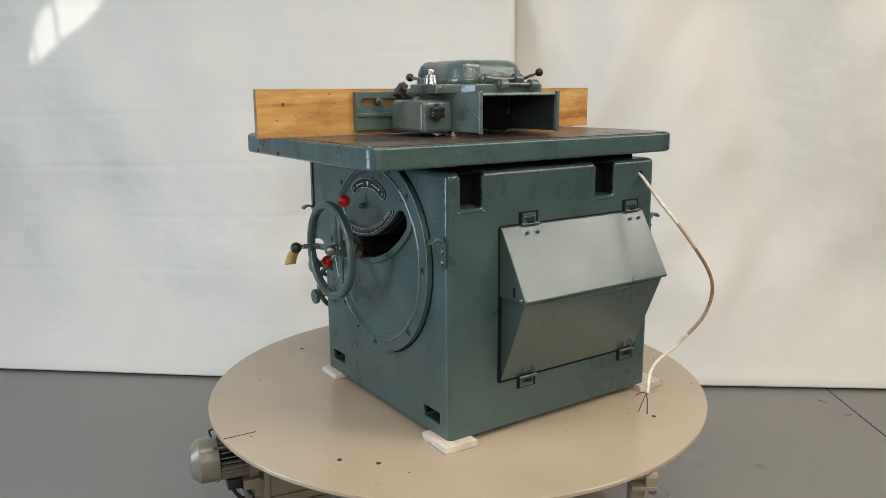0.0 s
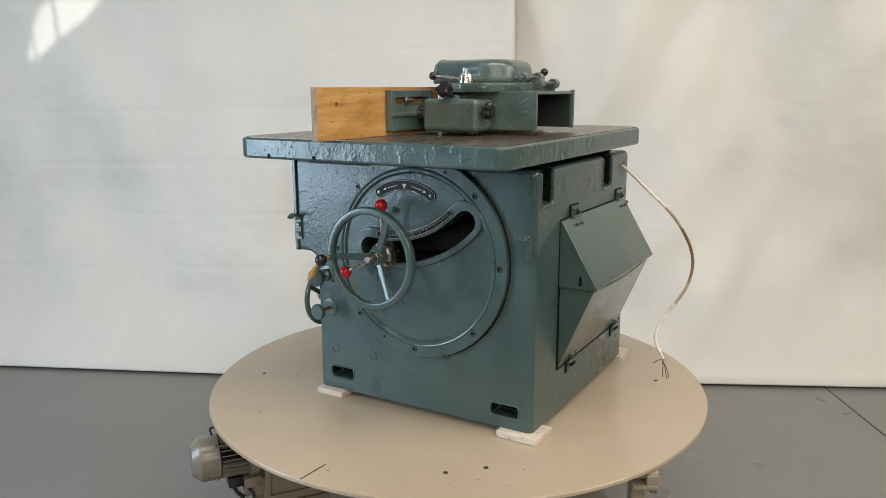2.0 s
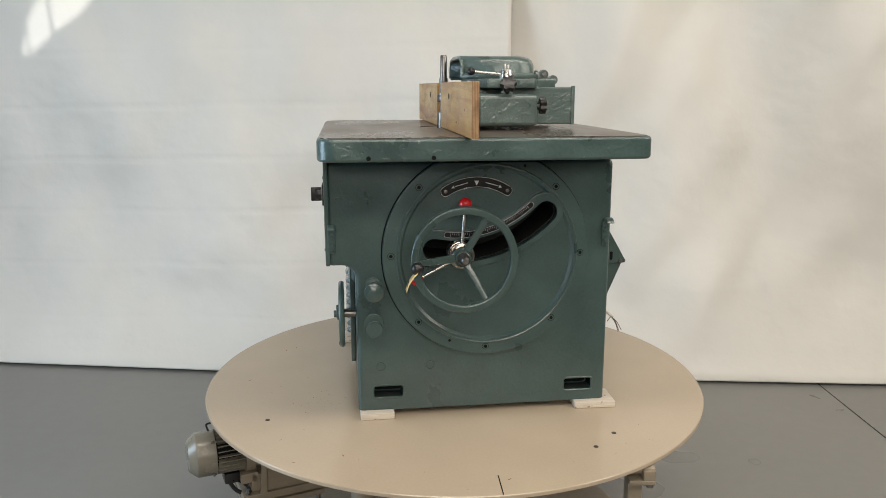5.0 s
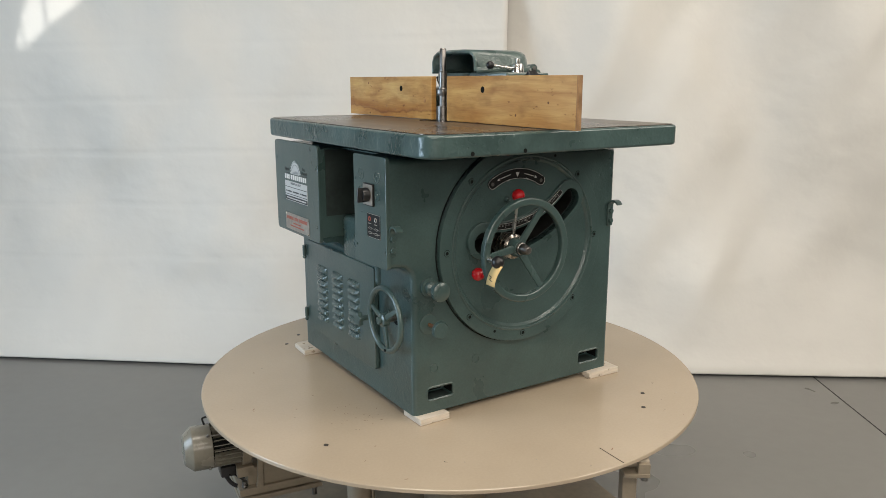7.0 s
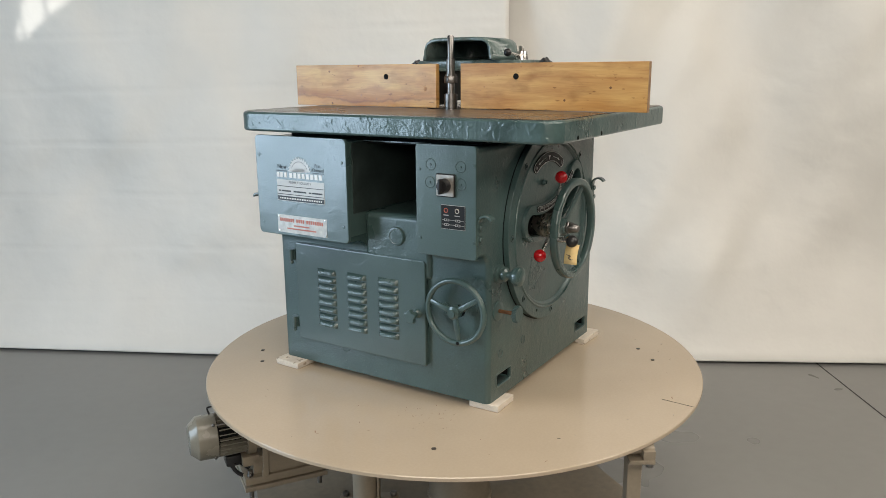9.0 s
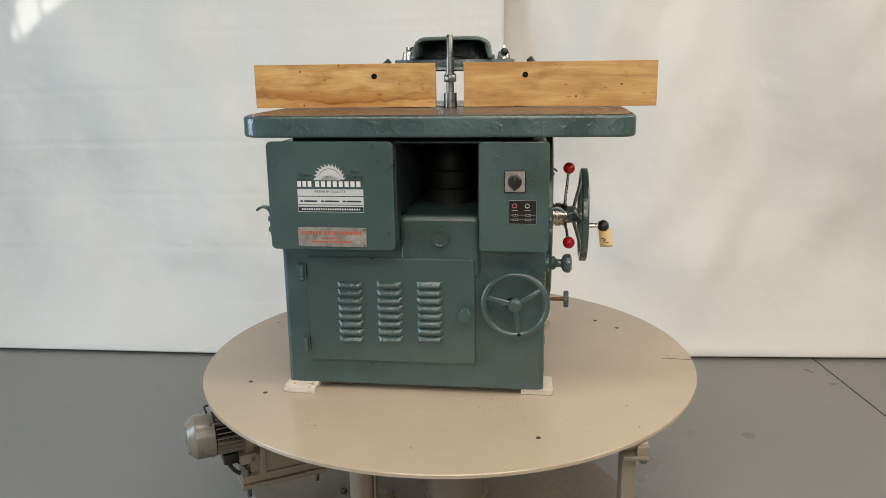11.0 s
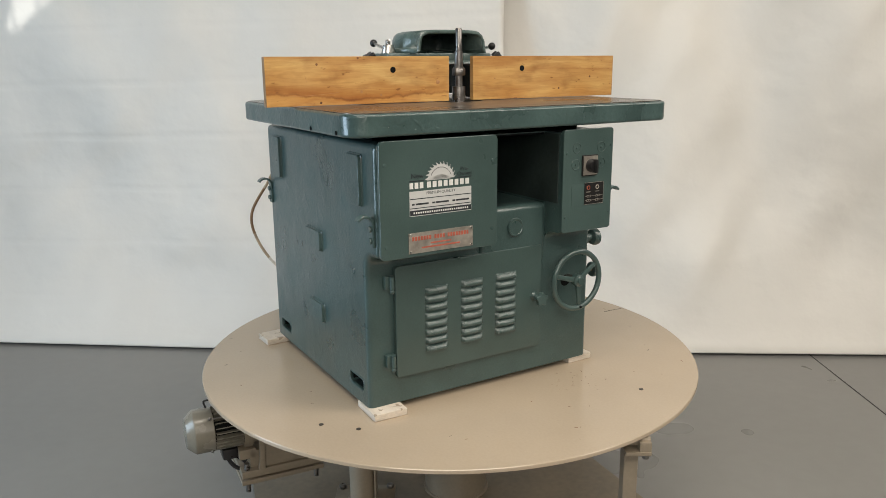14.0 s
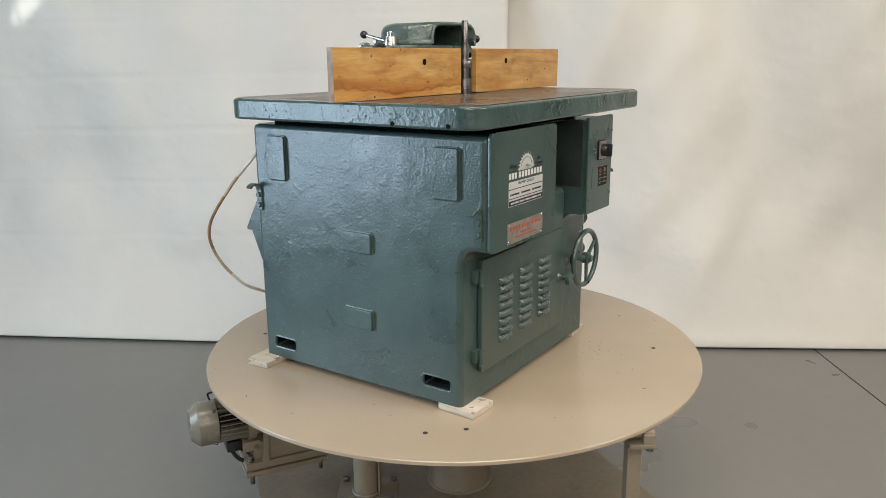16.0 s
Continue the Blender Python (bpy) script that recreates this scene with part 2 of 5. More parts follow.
PLATE = material("aluminium_plate", (0.37, 0.34, 0.30), 0.4, metal=0.6, vary=0.15, scale=30, bump=0.05)
REDPRINT = material("red_print", (0.36, 0.09, 0.055), 0.5, vary=0.1)
BLACKPLATE = material("black_plate", (0.012, 0.012, 0.012), 0.5, vary=0.1)
BLACKPLATE.node_tree.nodes["Principled BSDF"].inputs["Specular IOR Level"].default_value = 0.25
NAVY = material("dark_print", (0.02, 0.025, 0.03), 0.5, vary=0.05)
CABLE = material("grubby_white_cable", (0.6, 0.56, 0.48), 0.5, vary=0.18, scale=12, bump=0.05)
CABLE_MID = material("browned_cable", (0.34, 0.26, 0.17), 0.5, vary=0.2, scale=16, bump=0.05)
CABLE_OLD = material("stained_cable", (0.22, 0.13, 0.065), 0.55, vary=0.2, scale=20, bump=0.05)
WIRE = material("bare_wire", (0.1, 0.06, 0.04), 0.5, vary=0.2)
TAG = material("cardboard_tag", (0.62, 0.45, 0.2), 0.7, vary=0.1, scale=20)
GRAIN = material("dark_grain", (0.34, 0.17, 0.065), 0.5, vary=0.2)
MOTORGREY = material("motor_paint", (0.20, 0.187, 0.15), 0.22, vary=0.07, scale=8, grain=80, bump=0.08)


EVEN = (PAINT, CAST, LUMPY, SHEET, EDGE, BEIGE2, SHADED_BASE, MOTORGREY)


# ---- mesh helpers ----
def merged(*bms):
    out = bmesh.new()
    for b in bms:
        me = bpy.data.meshes.new("tmp")
        b.to_mesh(me)
        b.free()
        out.from_mesh(me)
        bpy.data.meshes.remove(me)
    return out


def soften(bm, r, seg=2, angle=30):
    if r:
        es = [e for e in bm.edges if len(e.link_faces) == 2 and e.calc_face_angle(0) > radians(angle)]
        bmesh.ops.bevel(bm, geom=es, offset=r, segments=seg, profile=0.5, affect="EDGES", clamp_overlap=True)
    return bm


def rbox(x0, x1, y0, y1, z0, z1, r=0.003, seg=2):
    bm = bmesh.new()
    bmesh.ops.create_cube(bm, size=1, matrix=Matrix.Translation(((x0 + x1) / 2, (y0 + y1) / 2, (z0 + z1) / 2))
                          @ Matrix.Diagonal((x1 - x0, y1 - y0, z1 - z0, 1)))
    return soften(bm, r, seg)


def prism(pts, axis, a, b, r=0.0, seg=2):
    """A polygon carried along an axis: (x, y) along z, (x, z) along y, (y, z) along x."""
    put = {"z": lambda p, h: (p[0], p[1], h), "y": lambda p, h: (p[0], h, p[1]), "x": lambda p, h: (h, p[0], p[1])}[axis]
    bm = bmesh.new()
    lo, hi = [bm.verts.new(put(p, a)) for p in pts], [bm.verts.new(put(p, b)) for p in pts]
    bm.faces.new(lo), bm.faces.new(hi)
    for i in range(len(pts)):
        j = (i + 1) % len(pts)
        bm.faces.new((lo[i], lo[j], hi[j], hi[i]))
    bmesh.ops.recalc_face_normals(bm, faces=bm.faces)
    return soften(bm, r, seg)


def turn_to(axis):
    return Vector((0, 0, 1)).rotation_difference(Vector(axis)).to_matrix().to_4x4()


def lathe(profile, at, axis=(0, 0, 1), seg=24, cap=True):
    """Turned solid: (radius, height) pairs along the axis from the point at."""
    bm = bmesh.new()
    rings = []
    for r, h in profile:
        rings.append([bm.verts.new((max(r, 1e-4) * math.cos(k * math.tau / seg), max(r, 1e-4) * math.sin(k * math.tau / seg), h))
                      for k in range(seg)])
    for a, b in zip(rings, rings[1:]):
        for k in range(seg):
            j = (k + 1) % seg
            bm.faces.new((a[k], a[j], b[j], b[k]))
    if cap:
        bm.faces.new(rings[0][::-1]), bm.faces.new(rings[-1])
    bmesh.ops.recalc_face_normals(bm, faces=bm.faces)
    bm.transform(Matrix.Translation(at) @ turn_to(axis))
    return bm


def rod(a, b, r, seg=12, r2=None):
    a, b = Vector(a), Vector(b)
    return lathe([(r, 0), (r2 or r, (b - a).length)], a, (b - a).normalized(), seg)


def ball(at, r, seg=18):
    return lathe([(r * math.sin(math.pi * k / 10), -r * math.cos(math.pi * k / 10)) for k in range(11)], at, seg=seg)


def ring(at, axis, radius, tube, seg=48, sides=10, squash=1.0):
    prof = [(radius + tube * math.cos(k * math.tau / sides), tube * squash * math.sin(k * math.tau / sides)) for k in range(sides)]
    return lathe(prof + prof[:1], at, axis, seg, cap=False)


def smooth_path(pts, steps=8):
    p = [Vector(q) for q in pts]
    p = [p[0] * 2 - p[1]] + p + [p[-1] * 2 - p[-2]]
    out = []
    for i in range(1, len(p) - 2):
        for k in range(steps):
            t = k / steps
            out.append(0.5 * (2 * p[i] + (p[i + 1] - p[i - 1]) * t + (2 * p[i - 1] - 5 * p[i] + 4 * p[i + 1] - p[i + 2]) * t * t
                              + (3 * p[i] - p[i - 1] - 3 * p[i + 1] + p[i + 2]) * t ** 3))
    return out + [p[-2]]


def tube(pts, r, sides=8, flat=1.0):
    bm = bmesh.new()
    rings = []
    up = Vector((0.31, 0.2, 0.93))
    for i, p in enumerate(pts):
        d = (Vector(pts[min(i + 1, len(pts) - 1)]) - Vector(pts[max(i - 1, 0)])).normalized()
        u = d.cross(up).normalized()
        v = d.cross(u)
        rings.append([bm.verts.new(Vector(p) + u * r * math.cos(k * math.tau / sides) + v * r * flat * math.sin(k * math.tau / sides))
                      for k in range(sides)])
    for a, b in zip(rings, rings[1:]):
        for k in range(sides):
            j = (k + 1) % sides
            bm.faces.new((a[k], a[j], b[j], b[k]))
    bm.faces.new(rings[0]), bm.faces.new(rings[-1])
    bmesh.ops.recalc_face_normals(bm, faces=bm.faces)
    return bm


def arc(cx, cz, r, a0, a1, n=16):
    return [(cx + r * math.cos(radians(a0 + (a1 - a0) * k / n)), cz + r * math.sin(radians(a0 + (a1 - a0) * k / n))) for k in range(n + 1)]


def band(cx, cz, r, half, a0, a1, n=18):
    """A curved slot's outline with round ends."""
    pts = arc(cx, cz, r + half, a0, a1, n)
    e = (cx + r * math.cos(radians(a1)), cz + r * math.sin(radians(a1)))
    pts += arc(*e, half, a1, a1 + 180, 8)[1:-1]
    pts += arc(cx, cz, r - half, a1, a0, n)
    e = (cx + r * math.cos(radians(a0)), cz + r * math.sin(radians(a0)))
    return pts + arc(*e, half, a0 + 180, a0 + 360, 8)[1:-1]


def rounded(x0, x1, y0, y1, r, n=5):
    return (arc(x1 - r, y1 - r, r, 0, 90, n) + arc(x0 + r, y1 - r, r, 90, 180, n)
            + arc(x0 + r, y0 + r, r, 180, 270, n) + arc(x1 - r, y0 + r, r, 270, 360, n))


def hexagon(at, axis, r, h):
    return soften(lathe([(r, 0), (r, h)], at, axis, 6), r * 0.08, 1)


def star(at, axis, r, depth, lobes=6):
    """A lobed grip, its axis through its middle."""
    pts = []
    for k in range(lobes * 8):
        a = k * math.tau / (lobes * 8)
        q = r * (0.86 + 0.14 * math.cos(a * lobes))
        pts.append((q * math.cos(a), q * math.sin(a)))
    bm = prism(pts, "z", -depth / 2, depth / 2, depth * 0.22, 2)
    bm.transform(Matrix.Translation(at) @ turn_to(axis))
    return bm


def finish(me, mat, angle=38):
    me.materials.clear()
    me.materials.append(mat)
    for p in me.polygons:
        p.use_smooth = True
    me.set_sharp_from_angle(angle=radians(angle))


def part(name, bm, mat, parent=None, label=""):
    me = bpy.data.meshes.new(name)
    bm.to_mesh(me)
    bm.free()
    finish(me, mat)
    ob = new(name, me)
    ob.parent = parent
    even_normals(ob)
    return tagged(ob, label)


def even_normals(ob):
    """Let the large flat faces keep their own direction beside rounded edges."""
    me = ob.data
    if me.materials[0] not in EVEN or max(f.area for f in me.polygons) < 0.0008:
        return
    mod = ob.modifiers.new("even", "WEIGHTED_NORMAL")
    mod.keep_sharp, mod.weight = True, 100
    bpy.context.view_layer.update()
    flat = bpy.data.meshes.new_from_object(ob.evaluated_get(bpy.context.evaluated_depsgraph_get()))
    ob.modifiers.clear()
    ob.data = flat


def carve(ob, *cutters):
    """Cut holes that go into the solid."""
    tools = []
    for b in cutters:
        me = bpy.data.meshes.new("cutter")
        b.to_mesh(me)
        b.free()
        tool = new("cutter", me)
        tool.parent = ob
        tools.append(tool)
        mod = ob.modifiers.new("cut", "BOOLEAN")
        mod.object, mod.operation, mod.solver = tool, "DIFFERENCE", "EXACT"
    return settle(ob, tools)


def settle(ob, tools=()):
    bpy.context.view_layer.update()
    me = bpy.data.meshes.new_from_object(ob.evaluated_get(bpy.context.evaluated_depsgraph_get()))
    mat = ob.data.materials[0]
    ob.modifiers.clear()
    if "custom_normal" in me.attributes:
        me.attributes.remove(me.attributes["custom_normal"])
    ob.data = me
    finish(me, mat)
    even_normals(ob)
    for tool in tools:
        bpy.data.objects.remove(tool)
    return ob


def weld(ob, *others):
    tools = []
    for b in others:
        me = bpy.data.meshes.new("cutter")
        b.to_mesh(me)
        b.free()
        tool = new("cutter", me)
        tool.parent = ob
        tools.append(tool)
        mod = ob.modifiers.new("join", "BOOLEAN")
        mod.object, mod.operation, mod.solver = tool, "UNION", "EXACT"
    return settle(ob, tools)


def text(words, size, m, mat, parent, name="lettering"):
    cu = bpy.data.curves.new(name, "FONT")
    cu.body, cu.size, cu.align_x, cu.align_y, cu.extrude = words, size, "CENTER", "CENTER", 0.0002
    tmp = new("cutter", cu)
    bpy.context.view_layer.update()
    me = bpy.data.meshes.new_from_object(tmp.evaluated_get(bpy.context.evaluated_depsgraph_get()))
    bpy.data.objects.remove(tmp)
    me.transform(m)
    me.materials.clear()
    me.materials.append(mat)
    ob = new(name, me)
    ob.parent = parent
    return ob


def thing(name, at, label, category, group=""):
    e = new(name)
    e.empty_display_size = 0.1
    e.location = at
    return tagged(e, label, category, group)


# ---- the room ----
def structure(name, bm, mat, label):
    return tagged(part(name, bm, mat), label, kind="structure")


floor = structure("floor", rbox(-4.6, 4.6, -6.6, 2.6, -0.2, 0.0, 0), FLOORMAT, "smooth grey epoxy workshop floor with a straight joint")
joint = structure("trim", rbox(2.0942, 2.0998, -6.4, 2.4, -0.01, 0.002, 0), JOINT, "dark straight joint line cut in the floor")

# unseen walls added behind and round the camera, to shut out the sun
structure("wall_north", rbox(-4.6, 4.6, 2.4, 2.6, 0, 4.5, 0), WALLMAT, "unseen dark wall added behind the backdrop sheets")
structure("wall_east", rbox(4.4, 4.6, -6.4, 2.4, 0, 4.5, 0), WALLMAT, "unseen dark side wall added round a high opening")
west = structure("wall_west", rbox(-4.6, -4.4, -6.4, 2.4, 0, 4.5, 0), WALLMAT, "unseen dark wall added round the tall window")
carve(west, rbox(-4.8, -4.2, -2.1, -0.5, 0.45, 2.95, 0))
carve(bpy.data.objects["wall_east"], rbox(4.2, 4.8, -3.2, 0.6, 2.7, 4.2, 0))
south = structure("wall_south", rbox(-4.6, 4.6, -6.6, -6.4, 0, 4.5, 0), WALLMAT, "unseen dark wall added behind the camera, with a high opening")
carve(south, rbox(-2.0, 2.6, -6.8, -6.2, 2.45, 3.35, 0))
# ceiling added out of view to block the sun
ceiling = structure("ceiling", rbox(-4.6, 4.6, -6.6, 2.6, 4.5, 4.6, 0), WALLMAT, "unseen dark ceiling added to shut out the sun but for its slot")

# opaque panes out of view, added to keep the sun out of the openings
structure("window_3", rbox(-4.55, -4.45, -2.1, -0.5, 0.45, 2.95, 0), WHITE, "opaque white pane added in the tall window opening")
structure("window_1", rbox(4.45, 4.55, -3.2, 0.6, 2.7, 4.2, 0), WHITE, "opaque white pane added in a high wall opening")
structure("window_2", rbox(-2.0, 2.6, -6.55, -6.45, 2.45, 3.35, 0), WHITE, "opaque white pane added in a high wall opening")

# a slot cut in the added ceiling, shaped to throw the streak of sun
# the lit shape on the sheet, in its own plane
STREAK = (((-2.45, 1.82), (-2.43, 1.90), (-2.378, 2.02), (-2.378, 1.81)),
          ((-2.362, 1.81), (-2.362, 2.05), (-2.30, 2.14), (-2.222, 2.20), (-2.222, 1.90)),
          ((-2.203, 1.91), (-2.203, 2.22), (-2.0, 2.42), (-1.78, 2.52), (-1.76, 2.36), (-1.90, 2.16), (-2.06, 2.00)))


def up_the_ray(u, v):
    u, v = u * 1.068, (v - 1.664) * 1.068 + 1.664
    k = (4.55 - v) / sun_dir.z
    return (u + sun_dir.x * k, 1.96 + sun_dir.y * k)


carve(ceiling, *[prism([up_the_ray(*p) for p in piece], "z", 4.3, 4.8) for piece in STREAK])


def sheet(name, x0, x1, yat, label, folds, seed):
    """A hanging sheet with soft folds, its hem swept forward on the floor."""
    nx, nz, high = 150, 240, 4.3
    bm = bmesh.new()
    grid = []
    for i in range(nx + 1):
        x = x0 + (x1 - x0) * i / nx
        col = []
        for j in range(nz + 1):
            z = high * (j / nz) ** 1.15
            p = Vector((x, z, seed))
            d = 0.0
            if folds == "level":
                v = (z - 0.02 * x + 0.012 * noise.noise(Vector((x * 0.8, 0, seed)))) / 0.315
                v -= math.floor(v)
                d += 0.0055 * math.exp(-(min(v, 1 - v) / 0.03) ** 2) * (0.8 + 0.5 * noise.noise(Vector((x * 0.5, z, 1))))
                d += 0.018 * noise.noise(Vector((x * 0.35, z * 3.2 - x * 0.1, seed)))
                d += 0.075 * noise.noise(Vector((x * 1.6 + z * 0.7, z * 0.5, seed + 3)))
                d += 0.024 * noise.noise(Vector((x * 2.6 - z * 2.3, z * 0.9 + x * 0.5, seed + 11)))
                d += 0.030 * noise.noise(Vector((x * 0.9, z * 0.7, seed + 7)))
            else:
                d += 0.13 * noise.noise(Vector((x * 1.5 + z * 0.55, z * 0.5, seed)))
                d += 0.06 * noise.noise(Vector((x * 3.0 - z * 1.2, z * 1.3, seed + 5)))
            d += 0.02 * noise.noise(p * 1.1)
            d += 0.009 * noise.noise(Vector((x * 4.6 - z * 2.6, z * 3.4 + x * 1.2, seed + 17)))
            d += 0.004 * abs(noise.noise(Vector((x * 6 + z * 5, z * 7 - x * 2, seed + 23))))
            sweep = 0.30 * max(0.0, 1 - z / 1.15) ** 2.0
            sweep -= 0.022 * max(0.0, 1 - z / 0.045) ** 1.5
            sweep += 0.03 * max(0.0, 1 - z / 0.15) ** 2
            fade = min(1.0, z / 0.5)
            col.append(bm.verts.new((x, yat(x) + 0.28 + d * fade - sweep, 0.014 + z)))
        grid.append(col)
    for i in range(nx):
        for j in range(nz):
            bm.faces.new((grid[i][j], grid[i + 1][j], grid[i + 1][j + 1], grid[i][j + 1]))
    ob = structure(name, bm, CLOTH, label)
    sol = ob.modifiers.new("thick", "SOLIDIFY")
    sol.thickness = 0.004
    return ob


sheet("backdrop", -4.3, 0.334, lambda x: 1.726 - 0.0994 * (x + 2.834), "white hanging backdrop sheet with soft level creases", "level", 2.0)
sheet("backdrop", 0.26, 3.1, lambda x: 1.500 - 0.052 * x, "white hanging backdrop sheet with soft slanting folds", "slant", 9.0)

# ---- the turntable ----
turntable = thing("turntable", (0, 0, 0), "beige steel turntable with a round plate on a bolted frame", "turntable")
disc = part("disc", lathe([(0.02, 0), (0.899, 0), (0.902, 0.002), (0.902, 0.0115), (0.900, 0.014), (0.02, 0.014)], (0, 0, -0.014), seg=160), BEIGE, turntable,
            "round beige enamelled steel plate with scuffs")
disc.location = (0, 0, TOP)
for k in range(4):
    for a, r in ((-62.8, 0.743), (-53.6, 0.717)):
        if r < 0.72 and k % 2:
            continue
        q = radians(a + 90 * k)
        part("bolt_hole", lathe([(0.0074, 0), (0.0074, 0.0012)], (r * math.cos(q), r * math.sin(q), 0), seg=14), HOLE, disc, "dark drilled bolt hole")


def scuff(a, r0, r1, bend, w=0.0022, mat=DARK):
    q, s = radians(a), radians(a + bend)
    return part("scuff", tube([(r0 * math.cos(q), r0 * math.sin(q), 0.0003), (r1 * math.cos(s), r1 * math.sin(s), 0.0003)], w, 5, 0.35), mat, disc, "thin dark scratch")


scuff(-89.1, 0.795, 0.899, -0.5, 0.0018)
rs = random.Random(4)
for k in range(40):
    a, r = rs.uniform(0, 360), rs.uniform(0.45, 0.88)
    if abs(r * math.cos(radians(a))) < 0.52 and abs(r * math.sin(radians(a))) < 0.55:
        r = rs.uniform(0.72, 0.88)
    scuff(a, r, r + rs.uniform(0.002, 0.009), rs.uniform(-0.8, 0.8), rs.uniform(0.0007, 0.0017), rs.choice((DARK, RUST, RUST, BEIGE2)))
for k in range(26):  # dust beside the machine
    a, r = rs.gauss(202, 7), rs.gauss(0.52, 0.05)
    scuff(a, r, r + rs.uniform(0.002, 0.006), rs.uniform(-0.8, 0.8), rs.uniform(0.0006, 0.0012), RUST)

part("column", merged(lathe([(0.121, 0.018), (0.121, TOP - 0.03)], (0.022, 0, 0), seg=40)), BEIGE2, turntable)
bead = []
for k in range(90):
    q = k * math.tau / 90
    bead.append(ball((0.022 + 0.122 * math.cos(q), 0.122 * math.sin(q), 0.022), 0.0065 + 0.001 * math.sin(k * 2.3), 6))
part("weld_seam", merged(*bead), BEIGE2, turntable, "beaded weld round the foot of the column")
part("base_plate", prism([(0.61, 0.195), (0.79, -0.22), (0.72, -0.62), (0.0, -0.86), (-0.60, -0.62), (-0.74, -0.14), (-0.80, 0.05), (-0.5, 0.7), (0.3, 0.7)], "z", 0.002, 0.02, 0.002), SHADED_BASE, turntable,
     "flat beige steel base plate on the floor")
# bearing frame under the plate
part("crossbar", rbox(-0.62, 0.62, -0.05, 0.05, TOP - 0.10, TOP - 0.03, 0.004), SHADED_BASE, turntable)
part("crossbar", rbox(-0.05, 0.05, -0.62, 0.62, TOP - 0.105, TOP - 0.035, 0.004), SHADED_BASE, turntable)


def leg(x, y, w, d, foot_z, bracket):
    g = part("leg", rbox(x - w / 2, x + w / 2, y - d / 2, y + d / 2, foot_z, TOP - 0.055, 0.006), BEIGE2, turntable)
    part("foot_plate", rbox(x - 0.10, x + 0.10, y - 0.09, y + 0.09, foot_z - 0.014, foot_z, 0.003), BEIGE2, g)
    part("weld_seam", ring((x, y, foot_z + 0.002), (0, 0, 1), w * 0.56, 0.005, 28, 6), BEIGE2, g)
    for u in (-0.078, 0.078):
        for v in (-0.065, 0.065):
            part("bolt", hexagon((x + u, y + v, foot_z), (0, 0, 1), 0.012, 0.012), DULLSTEEL, g)
    if bracket:
        part("roller_bracket", merged(rbox(x - 0.026, x + 0.05, y - 0.06, y + 0.04, TOP - 0.066, TOP - 0.054, 0.002),
                                      rbox(x + 0.014, x + 0.050, y - 0.058, y - 0.02, TOP - 0.056, TOP - 0.024, 0.003),
                                      rod((x - 0.03, y - 0.03, TOP - 0.03), (x + 0.05, y - 0.03, TOP - 0.03), 0.014)), BEIGE2, g)
        part("bolt", hexagon((x + 0.038, y - 0.04, TOP - 0.082), (0, 0, 1), 0.012, 0.016), DULLSTEEL, g)
    return g


leg(0.529, -0.66, 0.044, 0.05, 0.03, True)
leg(-0.60, 0.55, 0.05, 0.05, 0.03, True)
leg(0.60, 0.55, 0.05, 0.05, 0.03, True)
post = part("leg", merged(lathe([(0.043, 0.175), (0.043, TOP - 0.03)], (-0.312, -0.34, 0), seg=28)), BEIGE2, turntable)
part("weld_seam", ring((-0.312, -0.34, 0.177), (0, 0, 1), 0.045, 0.006, 30, 6), BEIGE2, post)
part("gusset", rbox(-0.268, -0.262, -0.37, -0.30, 0.17, TOP - 0.03, 0.001), BEIGE2, post)
part("foot_plate", merged(rbox(-0.41, -0.20, -0.43, -0.25, 0.155, 0.172, 0.002), rbox(-0.40, -0.21, -0.42, -0.26, 0.13, 0.150, 0.002)), BEIGE2, post)
for u, v in ((-0.39, -0.41), (-0.22, -0.41), (-0.39, -0.27), (-0.22, -0.27)):
    part("bolt", hexagon((u, v, 0.172), (0, 0, 1), 0.013, 0.014), DULLSTEEL, post)
part("pedestal", rbox(-0.39, -0.22, -0.41, -0.27, 0.03, 0.13, 0.004), SHADED_BASE, post)

# gear motor that drives it, slung under the plate
# motor core in near-black, for the shade between the grey fins
motor = part("gear_motor", lathe([(0.056, 0.0), (0.058, 0.004), (0.058, 0.135), (0.05, 0.138)], (0, 0, 0), (0, 0, 1), 40), DARK, turntable, "grey finned gear motor")
DRIVE = pose(-0.738, -0.304, TOP - 0.014, 0, 0, 25)  # the drive's own frame, along its shaft
motor.matrix_local = DRIVE @ pose(-0.103, 0.088, -0.182, 0, 90, 0)
part("fan_cover", lathe([(0.022, -0.066), (0.050, -0.066), (0.053, -0.065), (0.074, -0.042), (0.078, -0.036), (0.079, 0.024), (0.077, 0.026), (0.05, 0.026)], (0, 0, 0), seg=40), MOTORGREY, motor, "glossy grey fan cowl")
for k in range(26):
    a = k * math.tau / 26
    b = rbox(0.055, 0.078, -0.0016, 0.0016, 0.030, 0.132, 0)
    b.transform(Matrix.Rotation(a, 4, "Z"))
    part("fin", b, MOTORGREY, motor)
for a in (40, 140, 220, 320):
    q = radians(a)
    part("tie_bolt", merged(rod((0.076 * math.cos(q), 0.076 * math.sin(q), 0.022), (0.076 * math.cos(q), 0.076 * math.sin(q), 0.14), 0.0035), ball((0.08 * math.cos(q), 0.08 * math.sin(q), 0.014), 0.006, 10)), DULLSTEEL, motor)
part("lifting_wire", tube(smooth_path([(-0.078, 0.01, 0.01), (-0.098, 0.012, 0.005), (-0.104, 0.012, 0.012), (-0.106, 0.012, 0.05)]), 0.0035, 6), BLACK, motor)
